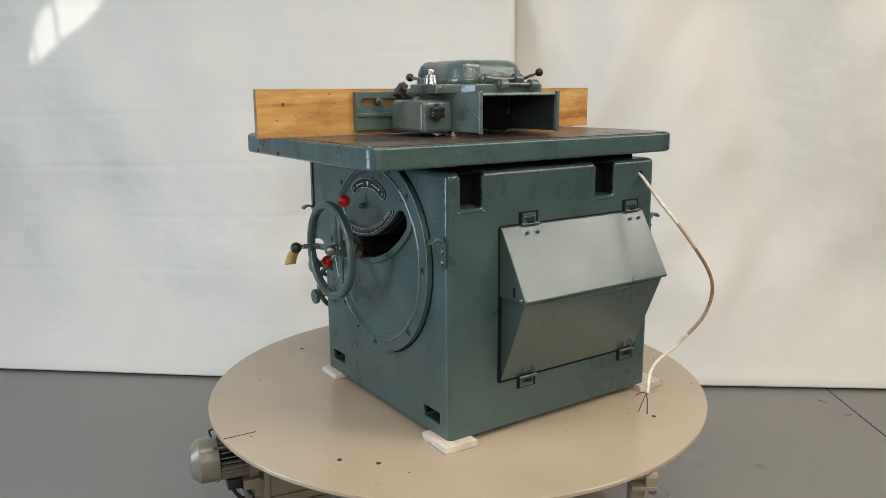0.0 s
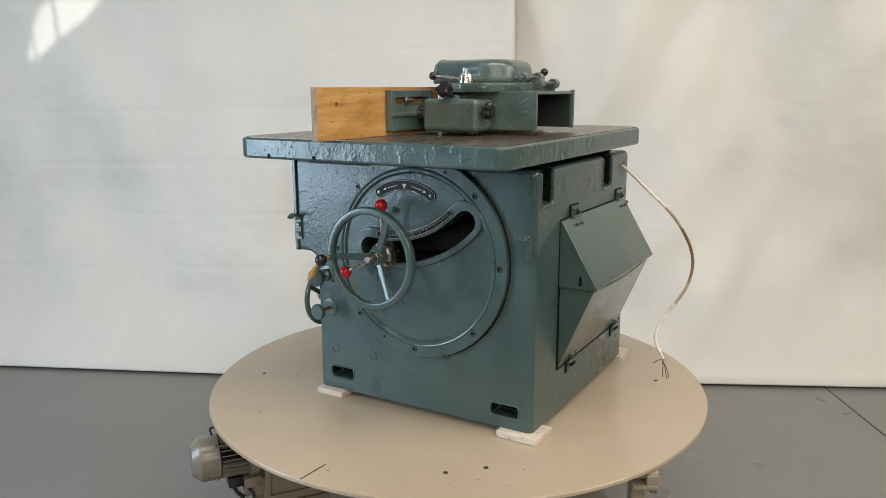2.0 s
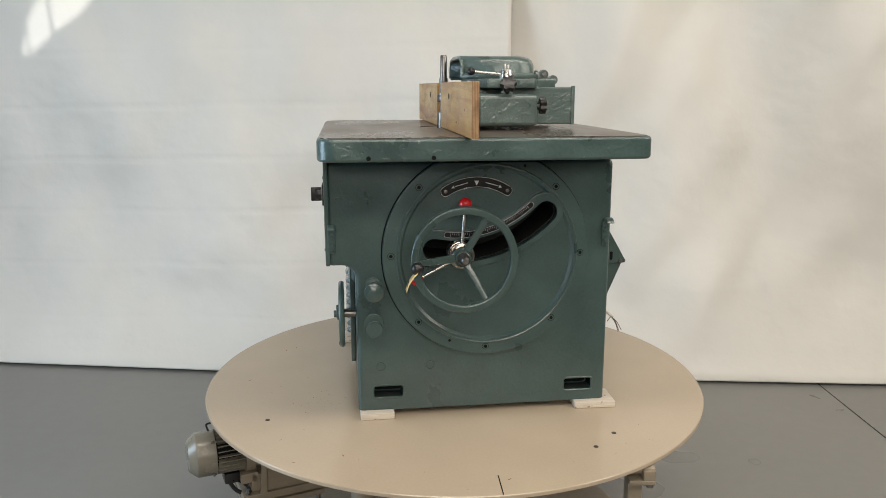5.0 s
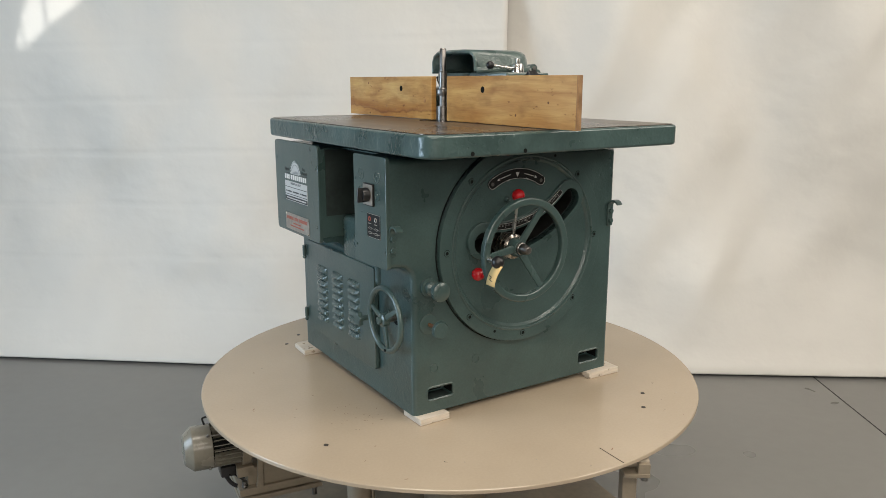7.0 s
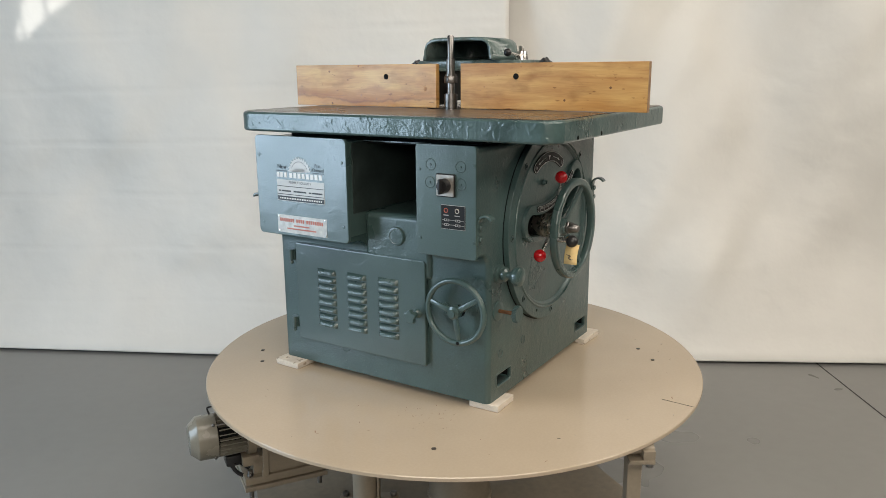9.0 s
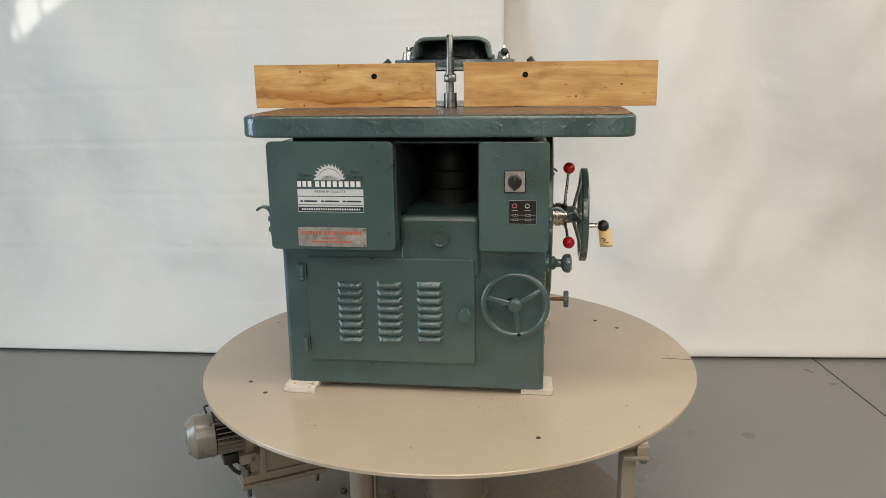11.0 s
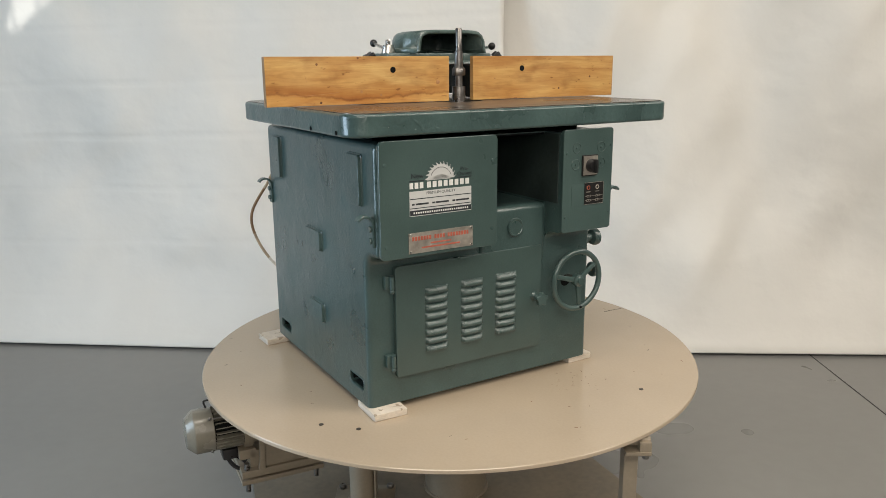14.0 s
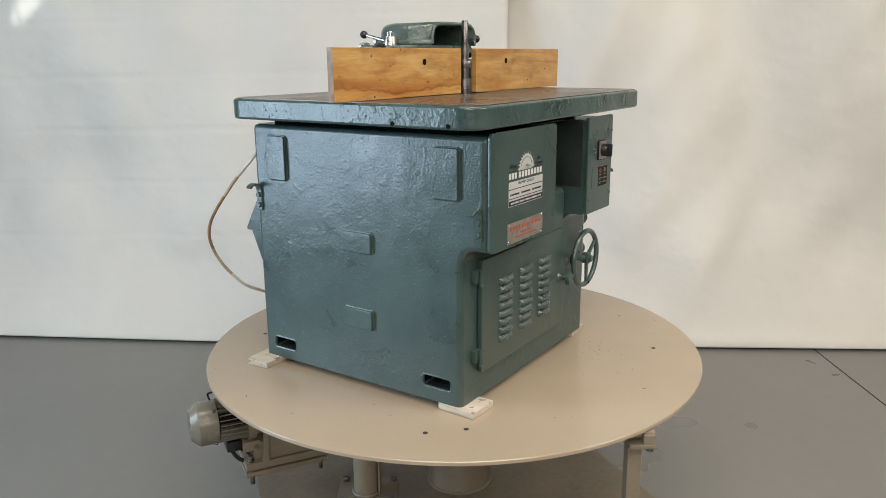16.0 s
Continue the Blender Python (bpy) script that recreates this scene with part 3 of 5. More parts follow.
part("end_flange", lathe([(0.085, 0.136), (0.085, 0.152), (0.072, 0.154), (0.072, 0.175)], (0, 0, 0), seg=36), MOTORGREY, motor)
term = part("terminal_box", rbox(0.078, 0.118, -0.034, 0.034, 0.05, 0.105, 0.006), BLACK, motor, "black plastic terminal box")
part("cable_gland", rod((0.11, -0.02, 0.1), (0.135, -0.03, 0.13), 0.011), BLACK, motor)
gear = part("gearbox", merged(rbox(0.085, 0.285, 0.012, 0.225, -0.336, -0.05, 0.010), rbox(0.0, 0.292, 0.004, 0.235, -0.362, -0.334, 0.004)), BEIGE2, turntable, "beige cast gearbox")
gear.matrix_local = DRIVE
part("cover_plate", rbox(-0.002, 0.298, 0.0, 0.24, -0.384, -0.367, 0.003), BEIGE2, gear)
rib = [(0.085, -0.336), (0.060, -0.336)] + [(0.072 - 0.012 * math.cos(radians(b)), -0.324 + 0.012 * math.sin(radians(b))) for b in (0, 45)] + [(0.066, -0.29), (0.072, -0.05), (0.09, -0.05)]
part("rib", prism(rib, "y", 0.002, 0.016, 0.003), BEIGE2, gear)
part("motor_adaptor", merged(lathe([(0.088, 0.02), (0.088, 0.05), (0.075, 0.054), (0.075, 0.09)], (0, 0.088, -0.182), (1, 0, 0), 36), rbox(0.0, 0.06, 0.03, 0.12, -0.300, -0.262, 0.004), rbox(0.035, 0.09, 0.03, 0.16, -0.336, -0.27, 0.004)), BEIGE2, gear)
for u, v in ((0.022, 0.022), (0.272, 0.022), (0.022, 0.215), (0.272, 0.215)):
    part("bolt", merged(hexagon((u, v, -0.334), (0, 0, 1), 0.012, 0.010), lathe([(0.009, 0), (0.009, 0.014), (0, 0.015)], (u, v, -0.324), seg=12), rod((u, v, -0.42), (u, v, -0.36), 0.009)), DULLSTEEL, gear)
lead = [(-0.035, 0.07, -0.30), (-0.02, 0.06, -0.325), (0.0, 0.055, -0.34), (0.03, 0.07, -0.355)]
pl_ = part("power_lead", tube(smooth_path(lead), 0.0075), BLACK, turntable, "black motor cable")
pl_.matrix_local = DRIVE

# ---- wooden blocks under the machine ----
MOVING = []


def block(x0, x1, y0, y1, a):
    e = thing("wooden_block", (0, 0, TOP), "pale rough softwood packing block under a machine corner", "wooden block", "blocks under the machine")
    b = rbox(x0, x1, y0, y1, 0.0005, 0.022, 0.0015, 1)
    cx, cy = (x0 + x1) / 2, (y0 + y1) / 2
    b.transform(Matrix.Translation((cx, cy, 0)) @ Matrix.Rotation(radians(a), 4, "Z") @ Matrix.Translation((-cx, -cy, 0)))
    part("board", b, BLOCKWOOD, e)
    MOVING.append(e)


block(-0.36, -0.25, -0.385, -0.28, 1)
block(0.36, 0.50, -0.385, -0.27, -2)
block(0.395, 0.49, 0.46, 0.585, 3)
block(-0.415, -0.285, 0.405, 0.515, -2)

# ---- the machine ----
machine = thing("spindle_moulder", (0, 0, TOP), "blue-green painted cast iron spindle moulder with wooden fence and handwheels", "woodworking machine")
MOVING.append(machine)
SX, SZ, SR = -0.041, 0.947, 0.395  # the curved slot
X0, X1, Y0, Y1, Z0, Z1 = -0.365, 0.468, -0.355, 0.51, 0.022, 0.838
side = [(-0.450, Z1), (-0.450, 0.528)] + arc(-0.434, 0.526, 0.016, 190, 270, 4) + arc(-0.407, 0.468, 0.042, 90, 0, 6) + [(X0, Z0), (X1, Z0), (X1, Z1)]
bb = prism(side, "y", Y0, Y1)
bmesh.ops.bevel(bb, geom=[e for e in bb.edges if e.calc_face_angle(0) > radians(50) and max(v.co.z for v in e.verts) > Z0 + 0.001], offset=0.018, segments=3, profile=0.5, affect="EDGES", clamp_overlap=False)
body = part("body", bb, CAST, machine, "box-shaped cast iron body, thickly painted blue-green")
carve(body,
      rbox(-0.6, 0.16, -0.15, 0.113, 0.60, 0.834, 0.0), rbox(-0.6, -0.366, -0.151, 0.114, 0.44, 0.9, 0.0),
      prism(band(SX, SZ, SR, 0.036, 259, 316), "y", -0.5, -0.16),
      rbox(-0.317, -0.215, -0.5, -0.29, 0.062, 0.107, 0.012, 3), rbox(0.322, 0.423, -0.5, -0.29, 0.056, 0.102, 0.012, 3),
      rbox(0.316, 0.420, 0.44, 0.7, 0.056, 0.098, 0.012, 3), rbox(-0.329, -0.222, 0.44, 0.7, 0.064, 0.105, 0.012, 3),
      rbox(0.22, 0.6, -0.318, -0.226, 0.722, 1.0, 0.016, 3), rbox(0.22, 0.6, 0.222, 0.318, 0.718, 1.0, 0.016, 3),
      rod((0.5, 0.44, 0.785), (0.42, 0.44, 0.785), 0.013))
for y0, y1, z in ((-0.317, -0.227, 0.723), (0.223, 0.317, 0.719)):
    # near-black back and lining sheets stand in for the notch's shade
    part("notch_back", rbox(0.405, 0.409, y0, y1, z, 0.836, 0), DARK, machine, "dark sheet for the shade inside a lifting notch")
    part("notch_sill", prism([(0.41, z - 0.004), (X1 - 0.002, z - 0.008), (X1 + 0.003, z - 0.002), (X1 - 0.004, z + 0.006), (0.41, z + 0.012)], "y", y0 - 0.004, y1 + 0.004, 0.003), CAST, machine, "rounded lower lip of a lifting notch")
    part("notch_lining", rbox(0.411, X1 - 0.008, y0 + 0.001, y1 - 0.001, 0.832, 0.8345, 0), DARK, machine)
    part("notch_lining", rbox(0.411, X1 - 0.008, y0 + 0.001, y0 + 0.003, z + 0.012, 0.831, 0), DARK, machine)
    part("notch_lining", rbox(0.411, X1 - 0.008, y1 - 0.003, y1 - 0.001, z + 0.012, 0.831, 0), DARK, machine)
for y0, y1, z in ((-0.318, -0.226, 0.722), (0.222, 0.318, 0.718)):
    lip_path = [Vector((X1 - 0.005, y, v)) for y, v in [(y0, Z1 - 0.012)] + arc(y0 + 0.016, z + 0.016, 0.016, 180, 270, 6) + arc(y1 - 0.016, z + 0.016, 0.016, 270, 360, 6) + [(y1, Z1 - 0.012)]]
    part("notch_rim", tube(lip_path, 0.0075, 8), CAST, machine, "rounded cast rim of a lifting notch")
for x0, x1, y, z0, z1 in ((-0.317, -0.215, Y0, 0.062, 0.107), (0.322, 0.423, Y0, 0.056, 0.102), (0.316, 0.420, Y1, 0.056, 0.098), (-0.329, -0.222, Y1, 0.064, 0.105)):
    rim = [Vector((x, y + (0.0025 if y < 0 else -0.0025), v)) for x, v in rounded(x0, x1, z0, z1, 0.012)]
    part("slot_rim", tube(rim + rim[:1], 0.0045, 6), CAST, machine, "worn rounded rim of a lifting slot")
    # back, floor and cheeks coloured dark for the shade inside the slot
    back = y + (0.063 if y < 0 else -0.068)
    part("slot_back", rbox(x0, x1, back, back + 0.003, z0, z1, 0), DARK, machine)
    inner = sorted((back, y + (0.012 if y < 0 else -0.012)))
    part("slot_floor", rbox(x0 + 0.006, x1 - 0.006, *inner, z0 + 0.0005, z0 + 0.002, 0), INNER, machine, "lifting slot floor, darkened in colour for its shade")
    part("slot_cheek", rbox(x0 + 0.0005, x0 + 0.002, *inner, z0 + 0.008, z1 - 0.008, 0), DARK, machine)
    part("slot_cheek", rbox(x1 - 0.002, x1 - 0.0005, *inner, z0 + 0.008, z1 - 0.008, 0), DARK, machine)
for u0, u1, z0, z1 in ((0.312, 0.392, 0.658, 0.802), (-0.362, -0.272, 0.656, 0.803), (-0.040, 0.085, 0.456, 0.521), (-0.036, 0.080, 0.206, 0.269)):
    part("cast_pad", prism(rounded(u0, u1, z0, z1, 0.008), "y", Y1 - 0.004, Y1 + 0.013, 0.003, 2), CAST, machine, "raised cast pad")
    bead = [Vector((x, Y1 + 0.001, z)) for x, z in rounded(u0, u1, z0, z1, 0.008)]
    part("paint_bead", tube(bead + bead[:1], 0.004, 6), CAST, machine)
for x, z in ((-0.29, 0.171), (-0.129, 0.17)):
    part("plug", ring((x, Y0 - 0.0005, z), (0, 1, 0), 0.014, 0.0016, 24, 6), CAST, machine)
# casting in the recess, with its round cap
# housing coloured near-black to go with the shade of the recess
part("spindle_housing", merged(lathe([(0.085, 0.0), (0.085, 0.06), (0.07, 0.066), (0.07, 0.12), (0.055, 0.125), (0.055, 0.25)], (-0.06, -0.019, 0.59), seg=36)), SHADE_IRON, machine)
part("shelf_casting", rbox(-0.378, -0.30, -0.15, 0.113, 0.40, 0.606, 0.02, 3), CAST, machine)
part("round_cap", lathe([(0.0, 0.0), (0.031, 0.0), (0.031, 0.005), (0.029, 0.009), (0.025, 0.0095), (0.023, 0.0075), (0.0, 0.0075)], (-0.377, -0.021, 0.535), (-1, 0, 0), 28), CAST, machine)

# dark panels added over the recess walls, standing in for its shade
part("recess_lining", rbox(0.150, 0.158, -0.149, 0.112, 0.602, 0.833, 0), DARK, machine, "recess faces lined dark to carry the shade inside")
part("recess_lining", rbox(-0.435, 0.15, -0.1495, -0.146, 0.609, 0.833, 0), INNER, machine, "recess faces lined dark to carry the shade inside")
part("recess_lining", rbox(-0.435, 0.15, 0.1055, 0.1095, 0.606, 0.833, 0), INNER, machine, "recess faces lined dark to carry the shade inside")
part("recess_lining", rbox(-0.36, 0.15, -0.146, 0.1055, 0.829, 0.833, 0), DARK, machine, "recess faces lined dark to carry the shade inside")

# work table
T_OUT = arc(0.428, 0.525, 0.068, 0, 90, 8) + arc(-0.400, 0.523, 0.066, 90, 180, 8) + arc(-0.410, -0.554, 0.056, 180, 270, 8) + arc(0.456, -0.570, 0.040, 270, 360, 8)
table = part("table", prism(T_OUT, "z", 0.859, 0.9235, 0.009, 3), EDGE, machine, "thick cast iron work table with painted edges")
carve(table, rod((-0.04, -0.019, 0.8), (-0.04, -0.019, 1.0), 0.085, 48))
T_IN = [(x * 0.982, y * 0.985) for x, y in T_OUT]
top = part("table_surface", prism(T_IN, "z", 0.9225, 0.9255), TABLETOP, table, "worn brown-grey machined iron surface")
carve(top, rod((-0.04, -0.019, 0.8), (-0.04, -0.019, 1.0), 0.083, 48))
part("table_ring", lathe([(0.040, 0.0), (0.082, 0.0), (0.082, 0.008), (0.040, 0.008)], (-0.04, -0.019, 0.9155), seg=48), DULLSTEEL, table)
# near-black filler, for the shaded gap between body and table
part("table_mount", rbox(-0.33, 0.41, -0.31, 0.46, 0.832, 0.86, 0), DARK, machine)
for x, y, s in ((-0.324, -0.6105, -1), (-0.144, -0.6105, -1), (-0.19, 0.5915, 1), (-0.377, 0.5915, 1)):
    part("edge_hole", rod((x, y, 0.870), (x, y - s * 0.001, 0.870), 0.0065), DARK, table, "small tapped hole")

# tilting disc on the handwheel face
CX, CZ = 0.053, 0.541
disc_out = [p for p in arc(CX, CZ, 0.333, 0, 360, 96)[:-1]]
disc_out = [(x, min(z, 0.833)) for x, z in disc_out]
# slightly larger dark sheet, for the shade in the gap round the disc
gap = part("disc_gap", prism([(x * 1.012 - CX * 0.012, min(0.8345, z * 1.012 - CZ * 0.012)) for x, z in disc_out], "y", Y0 - 0.0015, Y0 + 0.01), DARK, machine)
dial = part("tilt_disc", prism(disc_out, "y", -0.374, -0.345, 0.003), CAST, machine, "round cast tilting disc with bolted rim")
carve(dial, lathe([(0.272, 0), (0.290, 0.02)], (CX + 0.002, -0.3655, CZ - 0.003), (0, -1, 0), 72))
boss = part("slot_boss", prism(band(SX, SZ, SR - 0.006, 0.062, 259, 316), "y", -0.377, -0.350, 0.006, 2), CAST, dial, "raised rim round the curved slot")
lip = part("rim_lip", ring((CX + 0.002, -0.3732, CZ - 0.003), (0, -1, 0), 0.2895, 0.0046, 96, 8), PAINT, dial, "rounded inner lip of the bolted rim")
for ob_ in (boss, dial, gap, lip):
    carve(ob_, prism(band(SX, SZ, SR, 0.036, 259, 316), "y", -0.5, -0.2))
# dark liner added so the curved slot looks deep and unlit
liner = part("slot_lining", prism(band(SX, SZ, SR, 0.0358, 259, 316), "y", -0.343, -0.162), SHADE_IRON, machine, "dark lining for the shade inside the curved slot")
carve(liner, prism(band(SX, SZ, SR, 0.0335, 259, 316), "y", -0.5, -0.166))
for x, z in ((-0.163, 0.758), (0.273, 0.754), (-0.253, 0.542), (0.359, 0.538), (-0.167, 0.324), (0.051, 0.233), (0.269, 0.322)):
    b = part("cap_screw", lathe([(0.0095, 0.0), (0.0095, 0.003), (0.006, 0.0032), (0.006, 0.001), (0.0, 0.001)], (x, -0.373, z), (0, -1, 0), 16), PAINT, dial)
    part("screw_socket", lathe([(0.0058, 0), (0.0058, 0.0006)], (x, -0.3738, z), (0, -1, 0), 12), DARK, b)
    part("screw_recess", ring((x, -0.3738, z), (0, 1, 0), 0.0104, 0.0009, 20, 5), DARK, b)
for x, z in ((-0.067, 0.258), (0.171, 0.821)):
    part("pin_hole", lathe([(0.0045, 0), (0.0045, 0.0012)], (x, -0.374, z), (0, -1, 0), 12), DARK, dial)
part("pointer_bolt", merged(hexagon((-0.022, -0.366, 0.690), (0, -1, 0), 0.010, 0.012), rod((-0.022, -0.366, 0.690), (-0.022, -0.384, 0.690), 0.005)), CAST, dial)
plate = part("index_plate", prism(band(0.019, 0.592, 0.18, 0.0175, 57, 123), "y", -0.3695, -0.365, 0.0008, 1), BLACKPLATE, dial, "black curved index plate with white arrows")
part("plate_border", merged(*[tube([Vector((x, -0.3698, z)) for x, z in band(0.019, 0.592, 0.18, 0.0155, 57, 123)], 0.0007, 4)]), WHITE, plate)


def flat_poly(pts, y, d=0.0004):
    return prism(pts, "y", y - d, y)


part("marking", flat_poly([(0.011, 0.776), (0.027, 0.776), (0.019, 0.761)], -0.3696), WHITE, plate, "white pointer mark")
for s in (-1, 1):
    pts = []
    for a in (99, 112) if s < 0 else (81, 68):
        pts.append((0.019 + 0.18 * math.cos(radians(a)), 0.592 + 0.18 * math.sin(radians(a))))
    part("marking", tube([Vector((p[0], -0.3698, p[1])) for p in pts], 0.0012, 4), WHITE, plate, "white arrow")
    ang = 90 + (-24 if s > 0 else 24)
    head = [(0.019 + r * math.cos(radians(ang + d)), 0.592 + r * math.sin(radians(ang + d))) for r, d in ((0.180, -s * 2.6), (0.1845, s * 0.6), (0.1755, s * 0.6))]
    part("marking", flat_poly(head, -0.3696), WHITE, plate, "white arrow head")
    part("marking", merged(*[flat_poly([(0.019 + s * (0.034 + 0.006 * k) + a, 0.7515 - 0.0022 * k + b) for a, b in ((0, 0), (0.0035, 0), (0.0035, 0.004), (0, 0.004))], -0.3696) for k in range(2)]), WHITE, plate, "small white lettering bars")
    part("rivet", lathe([(0.006, 0), (0.006, 0.001), (0.002, 0.002)], (0.019 + s * 0.098, -0.3695, 0.743), (0, -1, 0), 12), DULLSTEEL, plate)
scale_pl = part("scale_plate", prism(band(SX, SZ, 0.341, 0.0105, 264, 313), "y", -0.380, -0.376, 0.0008, 1), BLACKPLATE, dial, "black curved degree scale with white marks")
part("plate_border", tube([Vector((x, -0.3803, z)) for x, z in band(SX, SZ, 0.341, 0.009, 264, 313)], 0.0006, 4), WHITE, scale_pl)
ticks = [tube([Vector((SX + r * math.cos(radians(a)), -0.3803, SZ + r * math.sin(radians(a)))) for r in (0.335, 0.341 if k % 5 else 0.346)], 0.0004, 4) for k, a in enumerate(np.linspace(266, 311, 46))]
part("graduation", merged(*ticks), WHITE, scale_pl)


def bar(a, b, w, t, axis):
    """A spoke: a tapered flat bar between two points, its width across the axis."""
    a, b = Vector(a), Vector(b)
    d, ax = (b - a), Vector(axis)
    side = d.normalized().cross(ax)
    bm = bmesh.new()
    vs = []
    for p, k in ((a, 1.0), (b, 0.8)):
        for u, v in ((-1, -1), (1, -1), (1, 1), (-1, 1)):
            vs.append(bm.verts.new(p + side * u * w * k / 2 + ax * v * t * k / 2))
    for q in ((0, 1, 2, 3), (4, 5, 6, 7), (0, 1, 5, 4), (1, 2, 6, 5), (2, 3, 7, 6), (3, 0, 4, 7)):
        bm.faces.new([vs[i] for i in q])
    bmesh.ops.recalc_face_normals(bm, faces=bm.faces)
    return soften(bm, w * 0.22, 2)


# big handwheel
WX, WY, WZ, WR = -0.036, -0.486, 0.549, 0.152
wheel = part("handwheel", lathe([(WR + x, y) for x, y in rounded(-0.0115, 0.0125, -0.0125, 0.0125, 0.006, 4)] + [(WR + 0.0125, 0.0065)], (WX, WY, WZ), (0, 1, 0), 72, cap=False), PAINT, machine, "painted cast iron handwheel with three spokes")
for a in (183, 62, 298):
    q = radians(a)
    part("spoke", bar((WX + 0.02 * math.cos(q), WY + 0.034, WZ + 0.02 * math.sin(q)), (WX + (WR - 0.006) * math.cos(q), WY + 0.002, WZ + (WR - 0.006) * math.sin(q)), 0.026, 0.013, (0, 1, 0)), PAINT, wheel)
part("hub", lathe([(0.03, 0), (0.03, 0.03), (0.024, 0.042), (0.0, 0.042)], (WX, WY + 0.064, WZ), (0, -1, 0), 28), PAINT, wheel)
part("shaft_end", lathe([(0.020, 0), (0.020, 0.008), (0.0175, 0.010), (0.0175, 0.014), (0.0125, 0.038), (0.009, 0.041), (0.0, 0.041)], (WX, WY + 0.023, WZ), (0, -1, 0), 24), DULLSTEEL, wheel, "turned conical steel shaft end")
part("shaft_collar", lathe([(0.040, -0.02), (0.040, 0.012), (0.036, 0.013), (0.036, 0.016), (0.041, 0.017), (0.041, 0.036), (0.037, 0.037), (0.037, 0.040), (0.040, 0.041), (0.040, 0.056), (0.030, 0.060), (0.022, 0.066)], (WX, -0.372, WZ), (0, -1, 0), 32), COLLAR, wheel, "turned steel collar")
part("handle_stem", lathe([(0.007, 0), (0.009, 0.015), (0.006, 0.045)], (WX - WR + 0.002, WY - 0.005, WZ - 0.008), (0, -1, 0), 14), STEEL, wheel)
part("handle_ball", ball((-0.186, -0.545, 0.540), 0.0195), BLACK, wheel, "black plastic ball grip")
tagm = bmesh.new()
tv = []
for i in range(7):
    u = i / 6
    for k in (-1, 1):
        tv.append(tagm.verts.new((-0.187 - 0.034 * u - 0.006 * math.sin(u * 3.2), -0.549 + k * 0.021 - 0.006 * u, 0.532 - 0.056 * u)))
for i in range(6):
    tagm.faces.new((tv[2 * i], tv[2 * i + 1], tv[2 * i + 3], tv[2 * i + 2]))
tag_ob = part("paper_tag", tagm, TAG, wheel, "curled yellow cardboard tag with a pen mark")
tag_ob.modifiers.new("thick", "SOLIDIFY").thickness = 0.0008
part("tag_string", tube(smooth_path([(-0.186, -0.535, 0.556), (-0.172, -0.52, 0.545), (-0.19, -0.535, 0.528), (-0.187, -0.545, 0.525)]), 0.0012, 5), TAG, wheel)
part("pen_mark", tube(smooth_path([(-0.2115, -0.538, 0.503), (-0.214, -0.552, 0.500), (-0.216, -0.546, 0.494), (-0.2175, -0.556, 0.490), (-0.2185, -0.562, 0.491)]), 0.0011, 4), NAVY, wheel)
# locking lever with red balls
for n_, p in (("lock_lever", (-0.027, -0.434, 0.712)), ("lock_lever", (-0.177, -0.433, 0.479))):
    lv = part(n_, rod((WX, -0.418, WZ), p, 0.0055, 12, 0.0045), STEEL, machine, "steel locking lever with a red ball")
    part("ball_grip", ball(p, 0.0205), RED, lv, "glossy red plastic ball")

# small knobs on the handwheel face
kn = part("mushroom_knob", lathe([(0.030, 0), (0.030, 0.010), (0.018, 0.012), (0.022, 0.02), (0.022, 0.028), (0.013, 0.036), (0.013, 0.05), (0.026, 0.056), (0.031, 0.066), (0.030, 0.078), (0.02, 0.084), (0, 0.085)], (-0.31, Y0, 0.441), (0, -1, 0), 32), PAINT, machine, "painted round pull knob")
kn = part("knurled_knob", merged(lathe([(0.0245, 0.060), (0.026, 0.062), (0.026, 0.074), (0.0245, 0.076), (0.0, 0.076)], (-0.31, Y0, 0.320), (0, -1, 0), 40), *[rbox(-0.31 + 0.026 * math.cos(k * math.tau / 32) - 0.001, -0.31 + 0.026 * math.cos(k * math.tau / 32) + 0.001, Y0 - 0.074, Y0 - 0.062, 0.320 + 0.026 * math.sin(k * math.tau / 32) - 0.001, 0.320 + 0.026 * math.sin(k * math.tau / 32) + 0.001, 0) for k in range(32)]), PAINT, machine, "knurled thumb wheel on a rusty rod")
part("rod", rod((-0.31, Y0, 0.320), (-0.31, Y0 - 0.062, 0.320), 0.006), RUST, kn)
part("flange", lathe([(0.032, 0), (0.032, 0.003), (0.029, 0.005), (0.012, 0.005)], (-0.31, Y0, 0.320), (0, -1, 0), 32), PAINT, kn)


def hook(x, y, z, ny):
    """A bolted hook plate that curls outward at its top."""
    w = 0.012
    prof = [(0, z - 0.045), (0.007, z - 0.045), (0.007, z + 0.022)] + [(0.007 + 0.021 - 0.021 * math.cos(radians(a)), z + 0.022 + 0.021 * math.sin(radians(a))) for a in range(15, 160, 15)]
    outer = [(0.007 + 0.021 - 0.028 * math.cos(radians(a)), z + 0.022 + 0.028 * math.sin(radians(a))) for a in range(150, -1, -15)]
    pts = [(y + ny * u, v) for u, v in prof + outer]
    h = part("hook", prism(pts, "x", x - w, x + w, 0.0015, 1), PAINT, machine, "bolted painted steel hook")
    for dz in (-0.026, 0.008):
        part("bolt", hexagon((x, y + ny * 0.006, z + dz), (0, ny, 0), 0.0095, 0.008), PAINT, h)


hook(-0.436, Y0, 0.598, -1), hook(0.447, Y0, 0.602, -1), hook(-0.425, Y1, 0.592, 1), hook(0.447, Y1, 0.592, 1)

